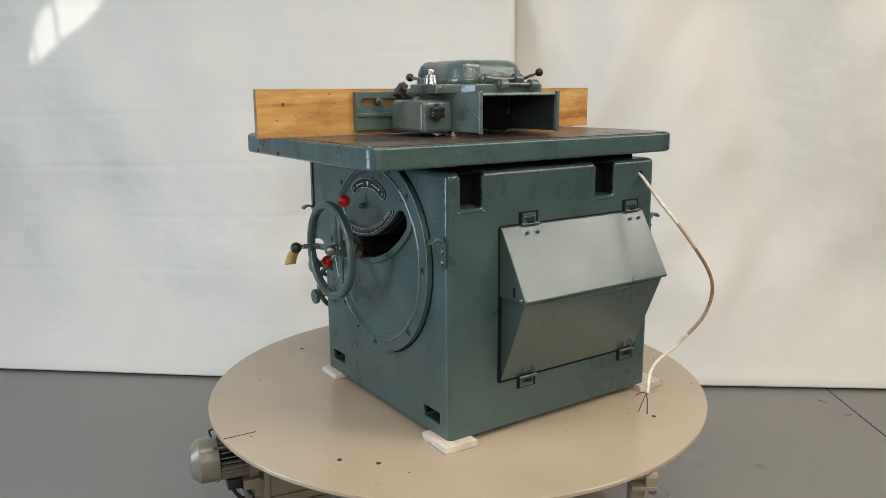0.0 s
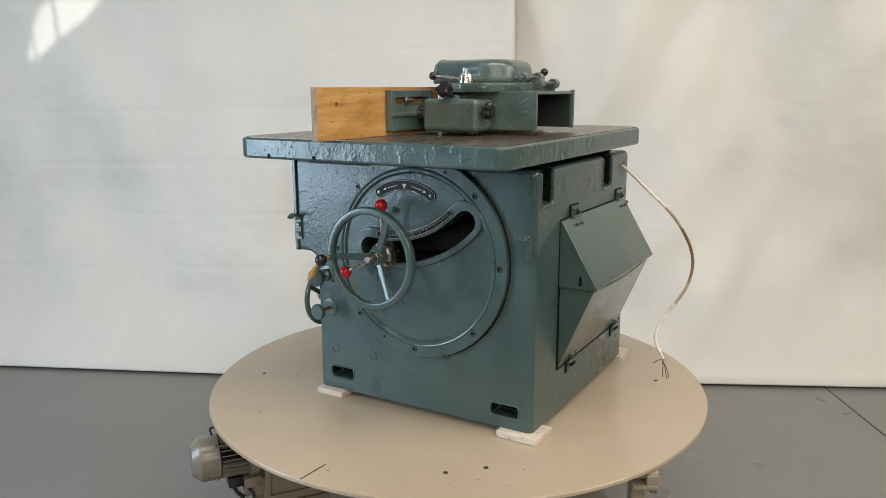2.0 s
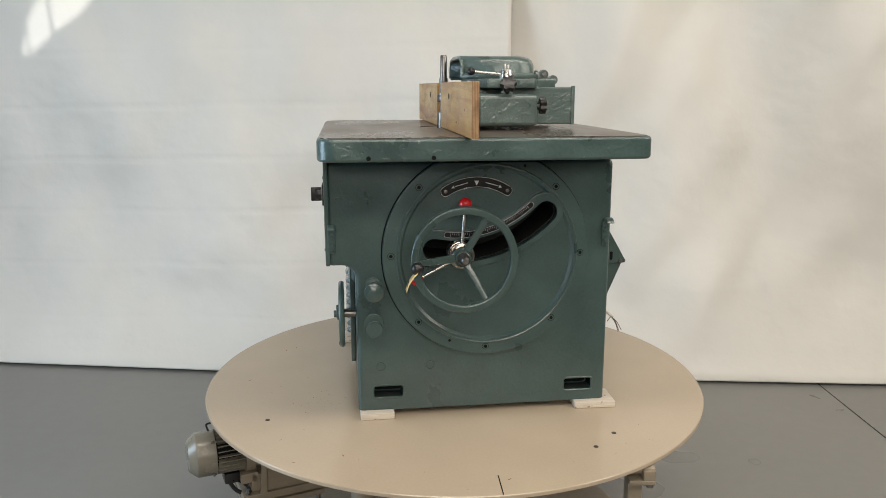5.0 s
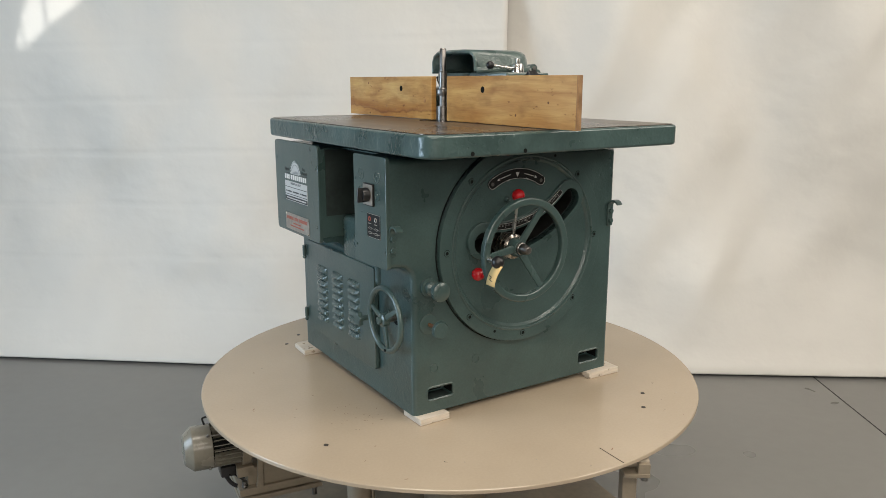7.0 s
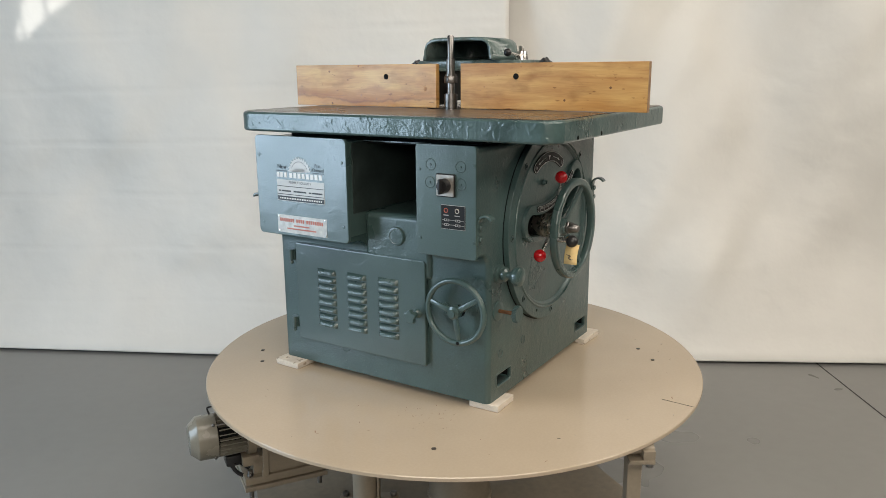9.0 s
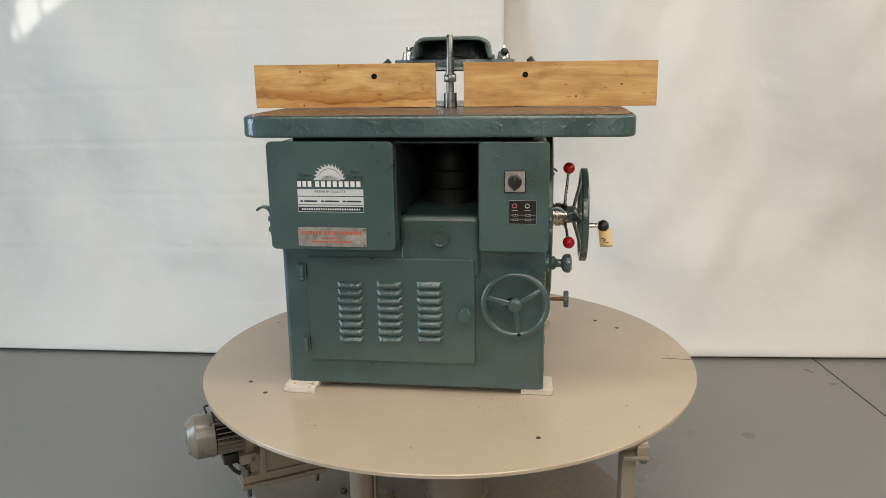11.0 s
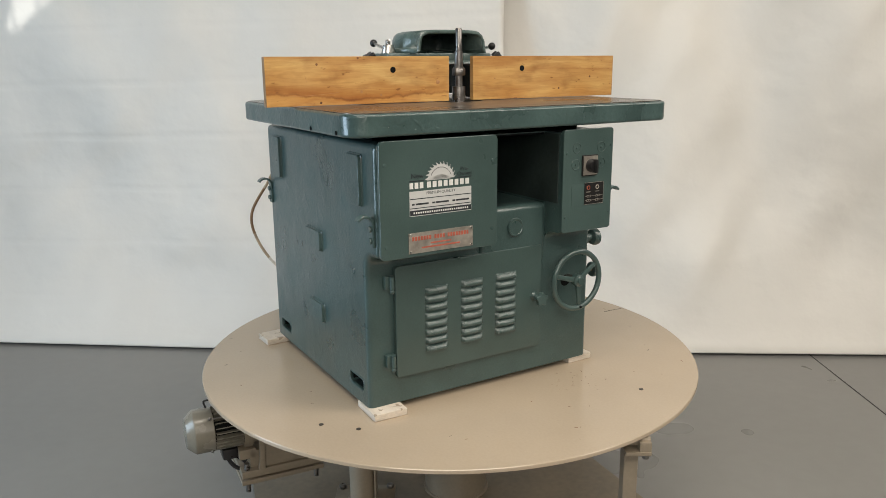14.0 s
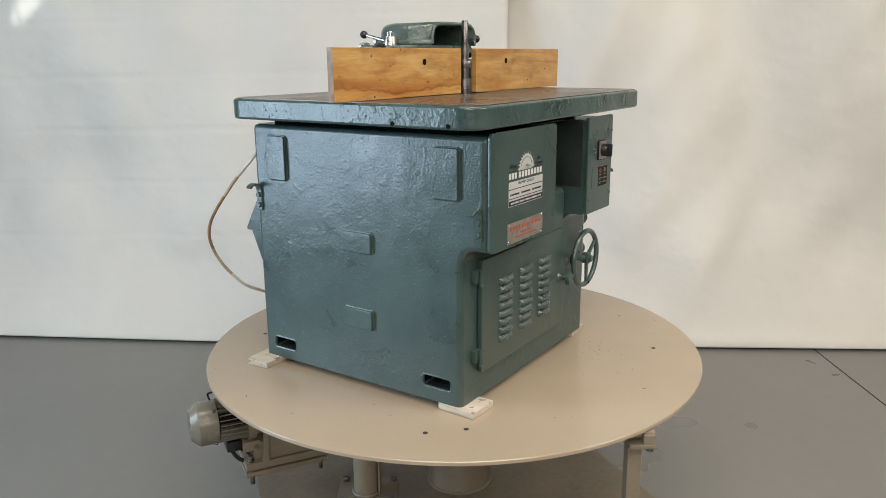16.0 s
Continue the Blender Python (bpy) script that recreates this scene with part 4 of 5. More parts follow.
# starter cover and switch cover on the front
cov = part("starter_cover", prism(rounded(0.109, 0.506, 0.510, 0.848, 0.016), "x", -0.463, -0.449, 0.003), SHEET, machine, "painted sheet metal starter cover")
part("cover_flange", rbox(-0.451, -0.35, 0.110, 0.120, 0.53, 0.835, 0.002), SHEET, cov)
for y, z in ((0.488, 0.782), (0.128, 0.772), (0.488, 0.548), (0.128, 0.565)):
    part("screw", lathe([(0.0055, 0), (0.005, 0.002), (0, 0.0025)], (-0.4628, y, z), (-1, 0, 0), 12), PAINT, cov)
FX = -0.4632


def on_front(y0, y1, z0, z1, d=0.0006, x=FX):
    return rbox(x - d, x + 0.0002, min(y0, y1), max(y0, y1), z0, z1, 0)


def front_text(words, size, y, z, mat, parent, x=FX - 0.0007):
    m = Matrix.Translation((x, y, z)) @ Matrix(((0, 0, -1, 0), (-1, 0, 0, 0), (0, 1, 0, 0), (0, 0, 0, 1)))
    return text(words, size, m, mat, parent)


sticker = part("sticker", on_front(0.412, 0.204, 0.630, 0.702), SILVER, cov, "silver-white maker's sticker with dark bars")
part("sticker_strip", on_front(0.411, 0.205, 0.632, 0.647, 0.0004, FX - 0.0006), NAVY, sticker)
part("sticker_print", merged(*[on_front(0.40 - 0.0075 * k, 0.3955 - 0.0075 * k, 0.637, 0.642, 0.0003, FX - 0.001) for k in range(25)]), WHITE, sticker)
for z in (0.679, 0.652):
    part("sticker_line", on_front(0.411, 0.205, z, z + 0.0022, 0.0004, FX - 0.0006), NAVY, sticker)
part("sticker_print", merged(*[on_front(y, y - w, 0.662, 0.667, 0.0004, FX - 0.0006) for y, w in ((0.404, 0.008), (0.392, 0.042), (0.338, 0.010), (0.326, 0.044), (0.27, 0.010), (0.257, 0.045))]), NAVY, sticker)
front_text("PREMIUM QUALITY", 0.0115, 0.308, 0.694, NAVY, sticker)
front_text("New", 0.021, 0.386, 0.745, NAVY, cov, FX - 0.0007)
front_text("Pre-", 0.0165, 0.228, 0.755, NAVY, cov, FX - 0.0007)
front_text("Owned", 0.0165, 0.228, 0.741, NAVY, cov, FX - 0.0007)
for y in (0.388, 0.228):
    part("sticker_line", on_front(y + 0.024, y - 0.024, 0.730, 0.7325), NAVY, cov)
name_bars = [on_front(0.411 - 0.0165 * k, 0.411 - 0.0165 * k - 0.0115, 0.7095, 0.7265) for k in range(3)]
name_bars += [on_front(0.354 - 0.0185 * k, 0.354 - 0.0185 * k - 0.0125, 0.7095, 0.7265) for k in range(8)]
part("maker_name", merged(*name_bars), WHITE, cov, "row of white lettering blocks")
saw = []
for k in range(13):
    a0 = 180 - k * 180 / 13
    for f_, r_ in ((0.0, 0.0445), (0.25, 0.0520), (0.75, 0.0445)):
        a = radians(a0 - f_ * 180 / 13)
        saw.append((0.308 - r_ * math.cos(a), 0.730 + r_ * math.sin(a)))
part("saw_emblem", merged(prism(saw + [(0.352, 0.730), (0.342, 0.730), (0.329, 0.740), (0.308, 0.745), (0.287, 0.740), (0.274, 0.730)], "x", FX - 0.0006, FX)), SILVER, cov, "pale half saw blade emblem")
part("emblem_line", tube([Vector((FX - 0.0008, y, z)) for y, z in arc(0.308, 0.730, 0.0355, 20, 160, 24)], 0.0007, 4), NAVY, cov, "thin dark arc on the emblem")
part("emblem_gullets", merged(*[prism([(0.308 + r * math.cos(radians(a + d)), 0.730 + r * math.sin(radians(a + d))) for r, d in ((0.053, -1.5), (0.0445, -2.5), (0.043, 2.0), (0.048, 3.0))], "x", FX - 0.0009, FX - 0.0005) for a in range(14, 175, 14)]), SHEET, cov)
dealer = part("dealer_plate", on_front(0.417, 0.199, 0.521, 0.582, 0.0012), PLATE, cov, "worn metal plate with faded red lettering bars")
part("plate_print", merged(*[on_front(y0 - 0.0094 * k, y0 - 0.0094 * k - 0.0066, 0.5585, 0.5705, 0.0004, FX - 0.0012) for y0, count in ((0.406, 7), (0.332, 4), (0.287, 8)) for k in range(count)]), REDPRINT, dealer)
part("plate_print", merged(*[on_front(y, y - w, z, z + 0.0045, 0.0003, FX - 0.0012) for y, w, z in ((0.345, 0.07, 0.545), (0.375, 0.13, 0.534))]), REDPRINT, dealer)
for y in (0.411, 0.205):
    for z in (0.526, 0.577):
        part("screw", lathe([(0.0038, 0), (0.003, 0.0018), (0, 0.002)], (FX - 0.0012, y, z), (-1, 0, 0), 10), STEEL, dealer)

sw = part("switch_cover", prism(rounded(-0.360, -0.151, 0.511, 0.846, 0.010), "x", -0.456, -0.442, 0.003), SHEET, machine, "painted switch cover with rotary switch")
SWX = -0.4562
for y, z in ((-0.205, 0.786), (-0.308, 0.784), (-0.202, 0.733), (-0.309, 0.733)):
    part("blank_plug", merged(ring((SWX, y, z), (1, 0, 0), 0.0165, 0.0014, 28, 6), lathe([(0.004, 0), (0.003, 0.002)], (SWX, y, z), (-1, 0, 0), 10)), SHEET, sw)
for y, z in ((-0.165, 0.770), (-0.352, 0.790), (-0.165, 0.562), (-0.352, 0.565)):
    part("screw", lathe([(0.005, 0), (0.0045, 0.002), (0, 0.0025)], (SWX, y, z), (-1, 0, 0), 12), PAINT, sw)
rot = part("rotary_switch", prism(rounded(-0.291, -0.226, 0.694, 0.762, 0.004), "x", SWX - 0.006, SWX, 0.001, 1), BLACKPLATE, sw, "rotary switch with black knob on a steel plate")
part("switch_plate", prism(rounded(-0.288, -0.229, 0.697, 0.759, 0.002), "x", SWX - 0.0075, SWX - 0.006), PLATE, rot)
part("switch_knob", merged(lathe([(0.021, 0), (0.021, 0.008), (0.017, 0.02), (0, 0.02)], (SWX - 0.0075, -0.2585, 0.728), (-1, 0, 0), 24), rbox(SWX - 0.042, SWX - 0.008, -0.263, -0.254, 0.706, 0.750, 0.003)), BLACK, rot)
lab = part("label_plate", on_front(-0.242, -0.324, 0.598, 0.671, 0.001, SWX), BLACKPLATE, sw, "black instruction plate with symbols in white frames")
for y, mt in ((-0.258, REDPRINT), (-0.296, PLATE)):
    part("indicator", ring((SWX - 0.0012, y, 0.654), (1, 0, 0), 0.006, 0.0016, 20, 5), mt, lab)
part("symbol", merged(*[on_front(y, y - 0.017, z, z + 0.007, 0.0003, SWX - 0.001) for y in (-0.252, -0.290) for z in (0.608, 0.622)],
                      *[on_front(y, y - 0.018, 0.6385, 0.641, 0.0003, SWX - 0.001) for y in (-0.2495, -0.2875)],
                      *[on_front(-0.2455, -0.3205, z, z + 0.0012, 0.0003, SWX - 0.001) for z in (0.6112, 0.6252)]), PLATE, lab)
part("symbol_core", merged(*[on_front(y, y - 0.0055, z, z + 0.0042, 0.0003, SWX - 0.0013) for y in (-0.2540, -0.2615, -0.2920, -0.2995) for z in (0.6094, 0.6234)]), BLACKPLATE, lab)
part("plate_border", merged(on_front(-0.242, -0.3235, 0.6695, 0.6708, 0.0003, SWX - 0.001), on_front(-0.242, -0.3235, 0.5982, 0.5992, 0.0003, SWX - 0.001), on_front(-0.3228, -0.324, 0.5982, 0.6708, 0.0003, SWX - 0.001)), PLATE, lab)
part("blank_label", on_front(-0.188, -0.240, 0.598, 0.668, 0.0008, SWX), SHEET, sw)

# louvred door
door = part("louvre_door", prism(rounded(-0.131, 0.422, 0.110, 0.465, 0.010), "x", -0.383, -0.366, 0.004, 2), SHEET, machine, "painted sheet metal door with three rows of louvres")


def louvre(y, z):
    bm = bmesh.new()
    half, n = 0.041, 16
    rows = []
    for i in range(n + 1):
        u = -1 + 2 * i / n
        k = max(0.0, 1 - abs(u) ** 5) ** 0.6
        rows.append([bm.verts.new((-0.3835 - h * k, y + u * half, z + v)) for v, h in ((0.0115, 0.0), (0.0105, 0.003), (0.007, 0.0075), (0.002, 0.0115), (-0.003, 0.0135), (-0.007, 0.0125), (-0.009, 0.008), (-0.0095, 0.0))])
    for a, b in zip(rows, rows[1:]):
        for j in range(7):
            bm.faces.new((a[j], b[j], b[j + 1], a[j + 1]))
    bmesh.ops.recalc_face_normals(bm, faces=bm.faces)
    return bm


for col, (yc, zt, zb) in enumerate(((0.2795, 0.375, 0.186), (0.148, 0.377, 0.190), (0.016, 0.379, 0.194))):
    for k in range(8):
        part("louvre", louvre(yc, zt + (zb - zt) * k / 7), PEBBLED, door)
dk = part("door_knob", star((-0.424, -0.1, 0.289), (-1, 0, 0), 0.0245, 0.018, 5), PAINT, door, "painted lobed door knob")
part("knob_stem", lathe([(0.016, 0), (0.014, 0.004), (0.009, 0.010), (0.009, 0.04)], (-0.383, -0.1, 0.289), (-1, 0, 0), 16), PAINT, dk)
for z in (0.415, 0.165):
    hg = part("hinge", merged(rbox(-0.383, -0.366, 0.424, 0.456, z - 0.015, z + 0.024, 0.002), rod((-0.389, 0.436, z - 0.014), (-0.389, 0.436, z + 0.024), 0.007)), PAINT, door)
    part("hinge_pin", ball((-0.389, 0.436, z - 0.022), 0.0075), PAINT, hg)

# small handwheel on the front
HX, HY, HZ, HR = -0.412, -0.261, 0.328, 0.100
w2 = part("side_handwheel", ring((HX, HY, HZ), (1, 0, 0), HR, 0.0095, 60, 10), PAINT, machine, "small painted three-spoke handwheel")
for a in (165, 32, 278):
    q = radians(a)
    part("spoke", bar((HX - 0.004, HY - 0.015 * math.cos(q), HZ + 0.015 * math.sin(q)), (HX, HY - (HR - 0.004) * math.cos(q), HZ + (HR - 0.004) * math.sin(q)), 0.019, 0.011, (1, 0, 0)), PAINT, w2)
part("hub", lathe([(0.021, 0), (0.021, 0.022), (0.012, 0.026), (0.012, 0.034), (0, 0.034)], (HX + 0.008, HY, HZ), (-1, 0, 0), 24), PAINT, w2)
part("shaft", rod((X0 + 0.002, HY, HZ), (HX, HY, HZ), 0.012), DULLSTEEL, w2)
part("rim_hole", lathe([(0.0055, 0), (0.0055, 0.001)], (HX - 0.0095, HY - 0.0136, HZ - 0.0965), (-1, 0, 0), 12), DARK, w2)
part("bearing_hole", lathe([(0.020, 0), (0.020, 0.0012)], (X0 + 0.0002, HY + 0.012, HZ - 0.01), (-1, 0, 0), 20), DARK, w2)
for y in (-0.20, -0.31):
    part("set_screw", lathe([(0.007, 0), (0.006, 0.002), (0, 0.002)], (X0, y, 0.331), (-1, 0, 0), 12), PAINT, w2)

# chip hood on the back
hood = part("chip_hood", prism([(0.461, 0.172), (0.468, 0.172), (0.583, 0.448), (0.461, 0.448)], "y", -0.158, 0.440, 0.004), SHEET, machine, "folded sheet metal chip hood with hinged flaps")
# dark sheet a little larger than the hood, for the shade at its edges
part("hood_gap", prism(rounded(-0.1715, 0.447, 0.169, 0.668, 0.008), "x", X1 - 0.003, X1 + 0.0015), DARK, hood, "dark sheet that draws the shaded gap round the hood")
part("bowed_edge", tube([Vector((0.584 + 0.007 * math.sin(math.pi * k / 16), -0.15 + 0.58 * k / 16, 0.4475 - 0.007 * math.sin(math.pi * k / 16))) for k in range(17)], 0.003, 6), SHEET, hood, "bowed upper edge of the lower door")
flap = part("hood_flap", prism([(0.461, 0.449), (0.592, 0.449), (0.596, 0.456), (0.474, 0.664), (0.461, 0.664)], "y", -0.166, 0.452, 0.004), SHEET, hood, "hinged upper flap")
part("latch_slot", prism(rounded(0.535, 0.545, 0.462, 0.492, 0.004), "y", -0.1675, -0.164), DARK, hood)
part("latch_pin", lathe([(0.007, 0), (0.006, 0.006), (0, 0.007)], (0.575, -0.166, 0.458), (0, -1, 0), 12), DULLSTEEL, hood)
for y in (-0.055, 0.395):
    for z, s in ((0.678, 1), (0.160, -1)):
        h = part("hinge", merged(rbox(0.466, 0.474, y - 0.027, y + 0.027, z - 0.010 if s > 0 else z - 0.022, z + 0.022 if s > 0 else z + 0.010, 0.001),
                                 rod((0.478, y - 0.034, z - s * 0.012), (0.478, y + 0.034, z - s * 0.012), 0.0055)), PAINT, hood)
        # dark sheet in place of the shade behind the hinge leaf
        part("hinge_shadow_gap", rbox(0.4682, 0.4698, y - 0.038, y + 0.038, z - 0.026, z + 0.026, 0), DARK, h, "dark sheet for the shade behind the hinge")
        for k in range(6):
            part("spring_coil", ring((0.479, y - 0.0125 + 0.005 * k, z - s * 0.002), (0, 1, 0), 0.0065, 0.0013, 12, 5), SHADE_IRON, h)
        for u in (-0.016, 0.016):
            part("rivet", ball((0.474, y + u, z + s * 0.009), 0.005, 10), PAINT, h)
            part("rivet", ball(((0.492 if s > 0 else 0.486), y + u * 1.3, z - s * 0.036), 0.0055, 10), PAINT, h)

# supply cable
CPTS = [(0.45, 0.438, 0.788), (0.478, 0.436, 0.778), (0.569, 0.431, 0.701), (0.676, 0.446, 0.594), (0.727, 0.509, 0.458), (0.721, 0.494, 0.343), (0.664, 0.433, 0.233), (0.652, 0.333, 0.173), (0.708, 0.246, 0.119)]
cp = smooth_path(CPTS, 8)
cab = part("cable", tube(cp[:22], 0.0058, 10), CABLE, machine, "loose white supply cable with bare ends")
part("faded_length", tube(cp[21:27], 0.0058, 10), CABLE_MID, cab)
part("faded_length", tube(cp[38:46], 0.0058, 10), CABLE_MID, cab)
part("stained_length", tube(cp[26:39], 0.0058, 10), CABLE_OLD, cab, "browned stretch of the cable")
part("lower_length", tube(cp[45:], 0.0058, 10), CABLE, cab)
for d in ((0.03, -0.03, -0.05), (0.012, -0.05, -0.045), (-0.03, -0.02, -0.012), (0.02, -0.02, -0.06)):
    e = Vector(cp[-1])
    part("bare_wire", tube(smooth_path([e - Vector((0.004, 0, 0)), e + Vector(d) * 0.5 + Vector((0, 0, 0.006)), e + Vector(d)]), 0.0016, 5), WIRE, cab)

# spindle
sp = part("spindle", lathe([(0.0235, 0.900), (0.0235, 0.945), (0.0225, 0.946), (0.0225, 0.975), (0.013, 0.976), (0.013, 1.012)], (-0.04, -0.019, 0), seg=32), DULLSTEEL, machine, "steel spindle with collars and nut")
part("spindle_nut", merged(hexagon((-0.04, -0.019, 1.012), (0, 0, 1), 0.0235, 0.024), lathe([(0.019, 1.036), (0.019, 1.041)], (-0.04, -0.019, 0), seg=24)), DULLSTEEL, sp)
part("spindle_arbor", lathe([(0.0145, 1.041), (0.0145, 1.092), (0.0115, 1.094), (0.0115, 1.166), (0.009, 1.170), (0, 1.170)], (-0.04, -0.019, 0), seg=28), DULLSTEEL, sp)

# ---- the fence ----
fence = thing("spindle_fence", (0, 0, TOP), "cast iron fence with pale plywood boards clamped on the table", "machine fence")
MOVING.append(fence)
for y0, y1 in ((0.030, 0.676), (-0.716, -0.068)):
    bd = part("fence_board", rbox(-0.0565, -0.0360, y0, y1, 0.9275, 1.077, 0.001, 1), WOOD_STREAKED if y0 > 0 else WOOD, fence, "varnished plywood fence board with knots")
    end = y1 if y0 > 0 else y0
    part("board_end", rbox(-0.0562, -0.0363, end - 0.0006, end + 0.0006, 0.928, 1.0765, 0), PLYEDGE, bd, "layered plywood edge")
for y in (0.245, -0.278):
    part("bolt_hole", lathe([(0.010, 0), (0.010, 0.001)], (-0.0562, y, 1.034), (-1, 0, 0), 16), DARK, fence, "dark countersunk bolt hole")
for y, z in ((0.51, 1.053), (0.50, 0.936), (0.37, 1.072), (-0.60, 1.0), (-0.45, 0.96)):
    part("knot", lathe([(0.004, 0), (0.004, 0.0006)], (-0.0563, y, z), (-1, 0, 0), 10), RUST, fence)
for line in (((0.63, 0.957), (0.52, 0.960), (0.44, 0.966)), ((0.55, 1.02), (0.545, 1.0)), ((-0.12, 0.99), (-0.15, 0.988))):
    part("grain_line", tube(smooth_path([(-0.0564, y, z) for y, z in line]), 0.0006, 5), GRAIN, fence)
for y, z, r in ((0.075, 0.992, 0.008), (0.29, 0.955, 0.004), (0.36, 0.967, 0.005), (-0.09, 0.985, 0.003), (-0.16, 1.0, 0.003)):
    part("knot", lathe([(r, 0), (r * 0.9, 0.0004), (0, 0.0005)], (-0.0563, y, z), (-1, 0, 0), 12), GRAIN, fence)
for y, z, r in ((-0.630, 1.029, 0.006), (-0.345, 0.975, 0.003), (-0.36, 0.97, 0.003), (-0.47, 1.06, 0.003)):
    part("knot", lathe([(r, 0), (r, 0.0006)], (-0.0362, y, z), (1, 0, 0), 12), RUST, fence)
YC = -0.019
for s in (-1, 1):
    yy = lambda v: YC + s * v
    lo, hi = sorted((yy(0.12), yy(0.368)))
    pl = part("fence_plate", rbox(-0.036, -0.012, lo, hi, 0.940, 1.068, 0.004), LUMPY, fence, "slotted cast plate behind the board")
    carve(pl, prism(rounded(*sorted((yy(0.15), yy(0.348))), 1.024, 1.046, 0.010), "x", -0.06, 0.1))
    part("rib", rbox(-0.016, -0.004, lo, hi, 0.985, 0.998, 0.003), LUMPY, pl)
    part("stud_nut", merged(hexagon((-0.016, yy(0.285), 1.035), (1, 0, 0), 0.013, 0.012), rod((-0.016, yy(0.285), 1.035), (0.014, yy(0.285), 1.035), 0.007)), DULLSTEEL, pl)
    lo, hi = sorted((yy(0.149), yy(0.266)))
    arm = part("fence_arm", rbox(0.034, 0.232, lo, hi, 0.937, 1.040, 0.016, 3), LUMPY, fence, "rounded cast slide block")
    part("slide_shaft", rod((-0.016, yy(0.215), 0.995), (0.05, yy(0.215), 0.995), 0.022, 24), DULLSTEEL, arm)
    part("clamp_boss", lathe([(0.022, 0), (0.019, 0.010), (0.010, 0.012)], (0.135, yy(0.235), 1.036), (0, s * 0.35, 1), 20), LUMPY, arm)
    ax = Vector((-0.03, s * 0.5, 0.86)).normalized()
    base = Vector((0.135, yy(0.235), 1.038))
    tip = Vector((0.129, yy(0.282), 1.071)) if s < 0 else Vector((0.129, yy(0.262), 1.071))
    part("clamp_stem", rod(base, tip, 0.0085, 14), BLACK, arm)
    part("clamp_knob", star(tip, (tip - base).normalized(), 0.028, 0.022, 6), BLACK, arm, "black lobed clamp knob")
    part("side_stem", rod((0.225, yy(0.228), 1.0), (0.248, yy(0.228), 1.0), 0.011, 16), BLACK, arm)
    part("side_knob", star((0.255, yy(0.228), 1.003), (1, 0, 0), 0.027, 0.022, 6), BLACK, arm, "black lobed adjusting knob")
centre = part("centre_casting", merged(rbox(0.03, 0.17, YC - 0.135, YC + 0.135, 0.985, 1.064, 0.012, 3)), LUMPY, fence, "cast iron fence centre")
carve(centre, rbox(-0.1, 0.5, YC - 0.118, YC + 0.118, 0.9, 1.052, 0.0))
shelf = part("top_plate", prism([(0.036, YC - 0.10), (0.075, YC - 0.215), (0.235, YC - 0.215), (0.26, YC - 0.145), (0.325, YC - 0.13), (0.325, YC + 0.13), (0.26, YC + 0.145), (0.235, YC + 0.215), (0.075, YC + 0.215), (0.036, YC + 0.10)], "z", 1.058, 1.089, 0.006), LUMPY, fence, "flat cast cover plate")
chute = part("dust_chute", rbox(0.16, 0.380, YC - 0.156, YC + 0.156, 0.940, 1.062, 0.006), LUMPY, fence, "open rectangular dust outlet")
carve(chute, rbox(0.10, 0.5, YC - 0.146, YC + 0.146, 0.930, 1.053, 0.002))
part("outlet_flange", rbox(0.372, 0.384, YC - 0.160, YC - 0.148, 0.938, 1.066, 0.002), LUMPY, chute)
part("outlet_flange", rbox(0.372, 0.384, YC + 0.148, YC + 0.160, 0.938, 1.066, 0.002), LUMPY, chute)


# thin dark panels added inside, so the outlet's shade is in their colour
part("outlet_lining", rbox(0.165, 0.374, YC - 0.1455, YC - 0.1435, 0.942, 1.0525, 0), INNER, chute, "outlet faces lined dark for the shade inside")
part("outlet_lining", rbox(0.165, 0.374, YC + 0.1435, YC + 0.1455, 0.942, 1.0525, 0), INNER, chute, "outlet faces lined dark for the shade inside")
part("outlet_lining", rbox(0.165, 0.374, YC - 0.143, YC + 0.143, 1.0505, 1.0525, 0), INNER, chute, "outlet faces lined dark for the shade inside")


# tunnel panels, near-black for the shade further in
part("tunnel_lining", rbox(0.032, 0.168, YC - 0.1145, YC - 0.1125, 0.932, 1.050, 0), SHADE_IRON, chute, "outlet faces lined dark for the shade inside")
part("tunnel_lining", rbox(0.032, 0.168, YC + 0.1125, YC + 0.1145, 0.932, 1.050, 0), SHADE_IRON, chute, "outlet faces lined dark for the shade inside")
part("tunnel_lining", rbox(0.032, 0.168, YC - 0.112, YC + 0.112, 1.048, 1.0505, 0), SHADE_IRON, chute, "outlet faces lined dark for the shade inside")


for lo, hi in ((YC - 0.146, YC - 0.1125), (YC + 0.1125, YC + 0.146)):
    # near-black step, for the shade where the outlet narrows
    part("outlet_step", rbox(0.160, 0.1645, lo, hi, 0.938, 1.052, 0), DARK, chute, "dark step piece for the shade inside the outlet")


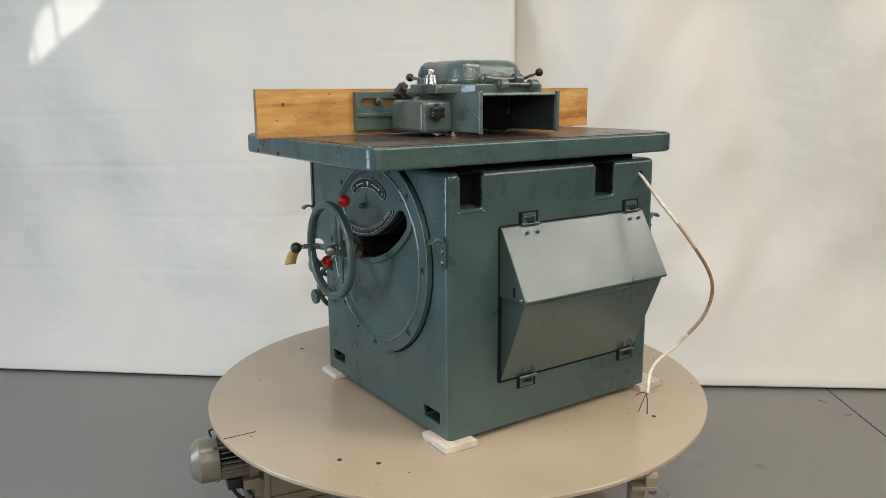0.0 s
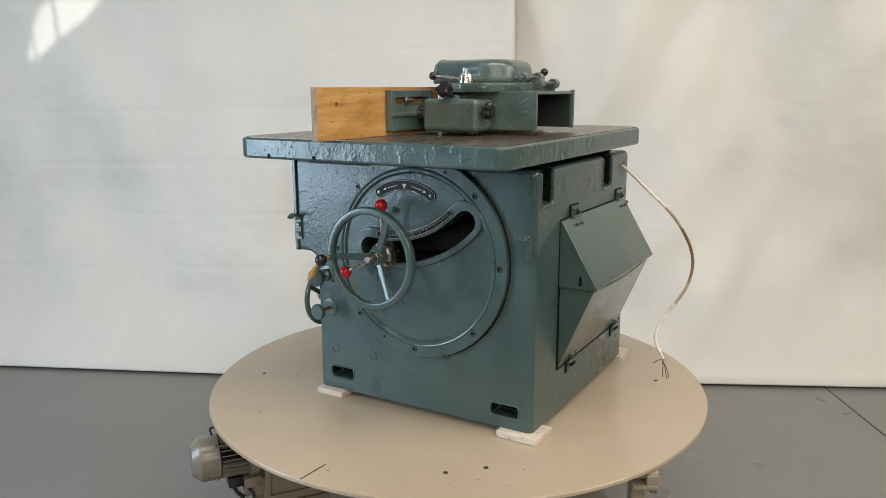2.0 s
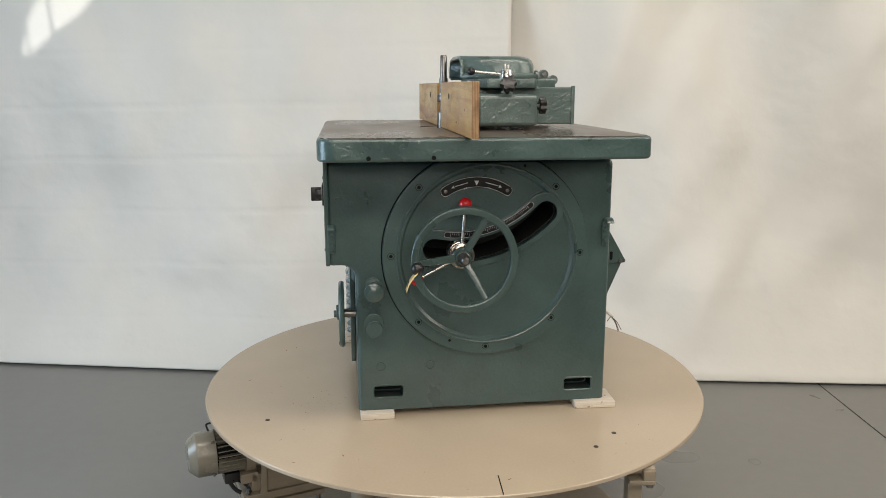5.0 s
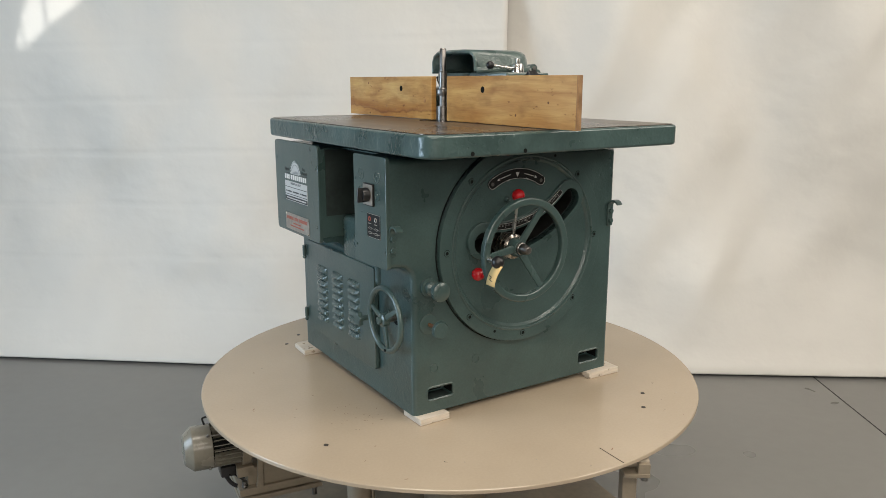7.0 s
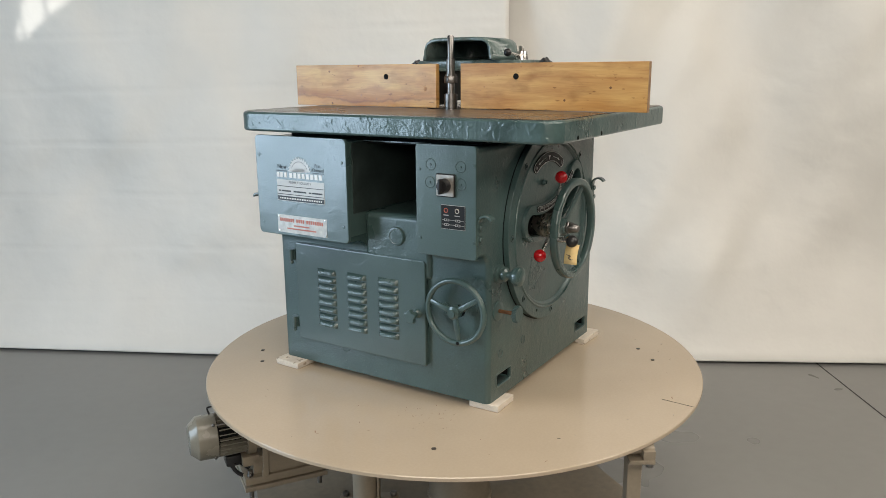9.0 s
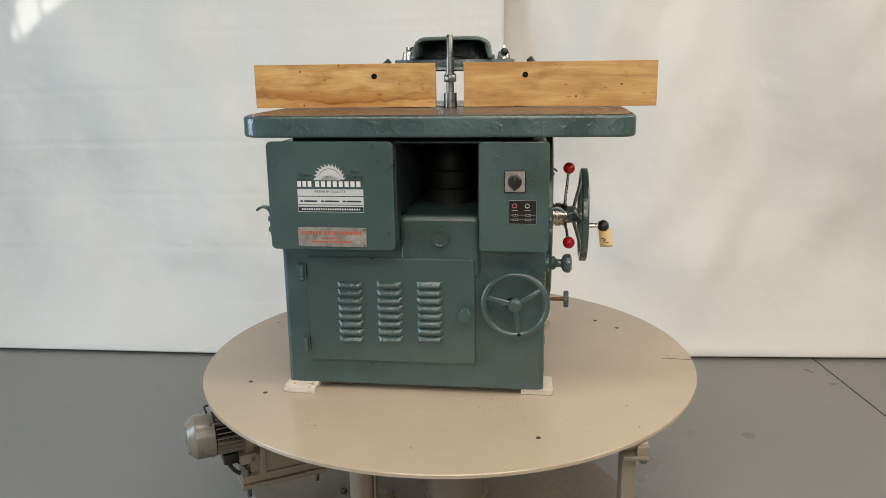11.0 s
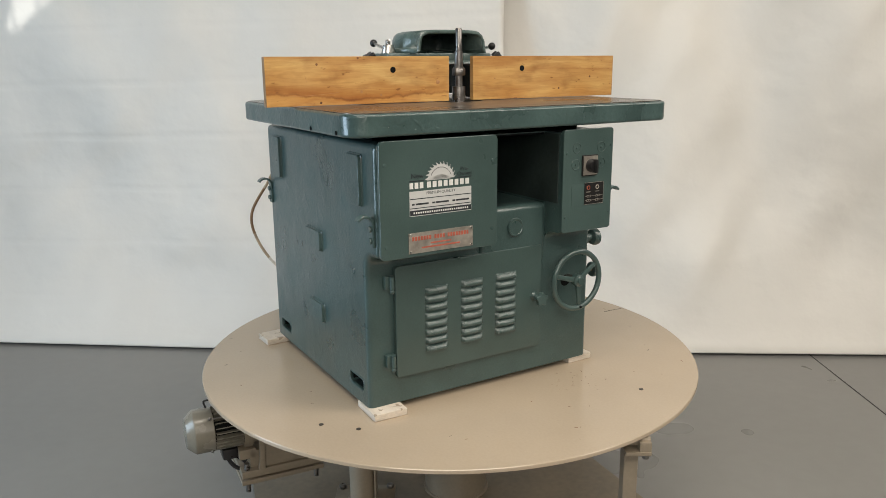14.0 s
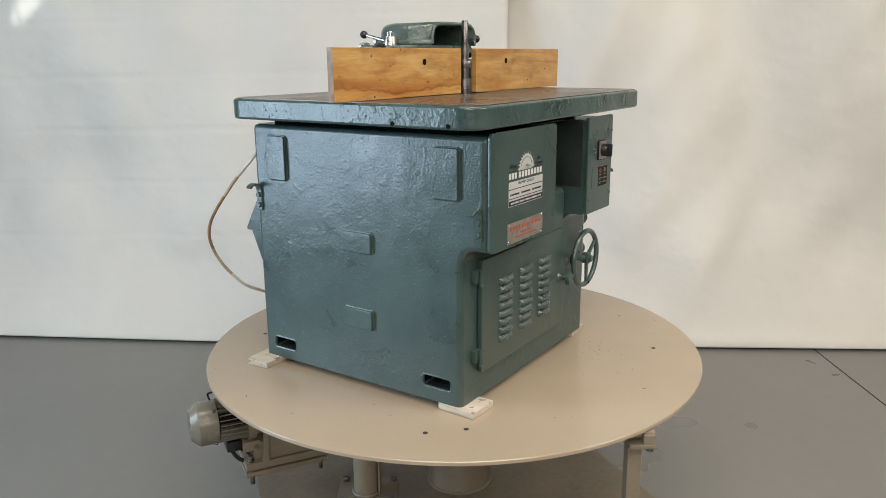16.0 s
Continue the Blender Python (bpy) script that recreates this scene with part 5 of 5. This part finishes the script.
def cowl():
    """Rounded cover, open at its front and below."""
    bm = bmesh.new()
    rows = []
    for z, inset in ((1.088, -0.012), (1.104, -0.010), (1.107, 0.0), (1.135, 0.003), (1.150, 0.008), (1.159, 0.018), (1.164, 0.034), (1.1655, 0.07)):
        hw, back, r = 0.131 - inset, 0.266 - inset * 1.1, max(0.004, 0.075 - inset * 0.6)
        pts = [(0.004, YC - hw)] + [(back - r + r * math.sin(radians(a)), YC - hw + r - r * math.cos(radians(a))) for a in range(0, 91, 10)]
        pts += [(back - r + r * math.cos(radians(a)), YC + hw - r + r * math.sin(radians(a))) for a in range(0, 91, 10)] + [(0.004, YC + hw)]
        rows.append([bm.verts.new((x, y, z)) for x, y in pts])
    for a, b in zip(rows, rows[1:]):
        for k in range(len(a) - 1):
            bm.faces.new((a[k], a[k + 1], b[k + 1], b[k]))
    bm.faces.new(rows[-1])
    bmesh.ops.recalc_face_normals(bm, faces=bm.faces)
    return bm


cw = part("cowl", cowl(), LUMPY, fence, "rounded cast cowl, open towards the spindle")
so = cw.modifiers.new("thick", "SOLIDIFY")
so.thickness, so.offset = 0.009, -1
part("cowl_lip", tube([Vector(p) for p in [(0.004, YC - 0.133, 1.093), (0.004, YC - 0.131, 1.125), (0.004, YC - 0.121, 1.146), (0.004, YC - 0.10, 1.156), (0.004, YC - 0.06, 1.1585), (0.004, YC + 0.06, 1.1585), (0.004, YC + 0.10, 1.156), (0.004, YC + 0.121, 1.146), (0.004, YC + 0.131, 1.125), (0.004, YC + 0.133, 1.093)]], 0.006, 8), LUMPY, cw)
for y, z, x in ((-0.085, 1.104, 0.296), (0.035, 1.104, 0.296), (-0.055, 1.086, 0.338), (0.065, 1.086, 0.338)):
    hk = part("hinge_knuckle", merged(rod((x, y - 0.014, z), (x, y + 0.014, z), 0.016, 20), rbox(x - 0.03, x + 0.004, y - 0.012, y + 0.012, z - 0.02, z + 0.008, 0.003)), LUMPY, fence)
    part("hinge_bolt", hexagon((x, y - 0.014, z), (0, -1, 0), 0.0085, 0.006), DULLSTEEL, hk)
part("hinge_rod", rod((0.296, -0.09, 1.104), (0.296, 0.06, 1.104), 0.007), DULLSTEEL, fence)
part("hinge_rod", rod((0.338, -0.06, 1.086), (0.338, 0.09, 1.086), 0.007), DULLSTEEL, fence)
for s, cone, bl in ((-1, (0.145, -0.196), (0.027, -0.203, 1.112)), (1, (0.148, 0.157), (0.263, 0.157, 1.126))):
    nut = part("clamp_nut", merged(lathe([(0.024, 1.088), (0.0235, 1.096), (0.019, 1.117), (0.010, 1.118)], (*cone, 0), seg=24)), STEEL, fence, "ribbed conical clamping nut")
    part("stud", merged(rbox(cone[0] - 0.008, cone[0] - 0.002, cone[1] - 0.006, cone[1] + 0.006, 1.116, 1.136, 0.001), rbox(cone[0] + 0.002, cone[0] + 0.008, cone[1] - 0.006, cone[1] + 0.006, 1.116, 1.134, 0.001)), STEEL, nut)
    part("lever", rod((*cone, 1.100), bl, 0.0065, 12, 0.005), STEEL, nut)
    part("lever_ball", ball(bl, 0.0135), BLACK, nut, "black ball grip")


def motions():
    times = [k * 0.5 for k in range(33)]
    for ob in (*MOVING, disc):
        walk(ob, [(t, pose(0, 0, TOP, 0, 0, -55.107 + 12.5461 * t)) for t in times])


motions()
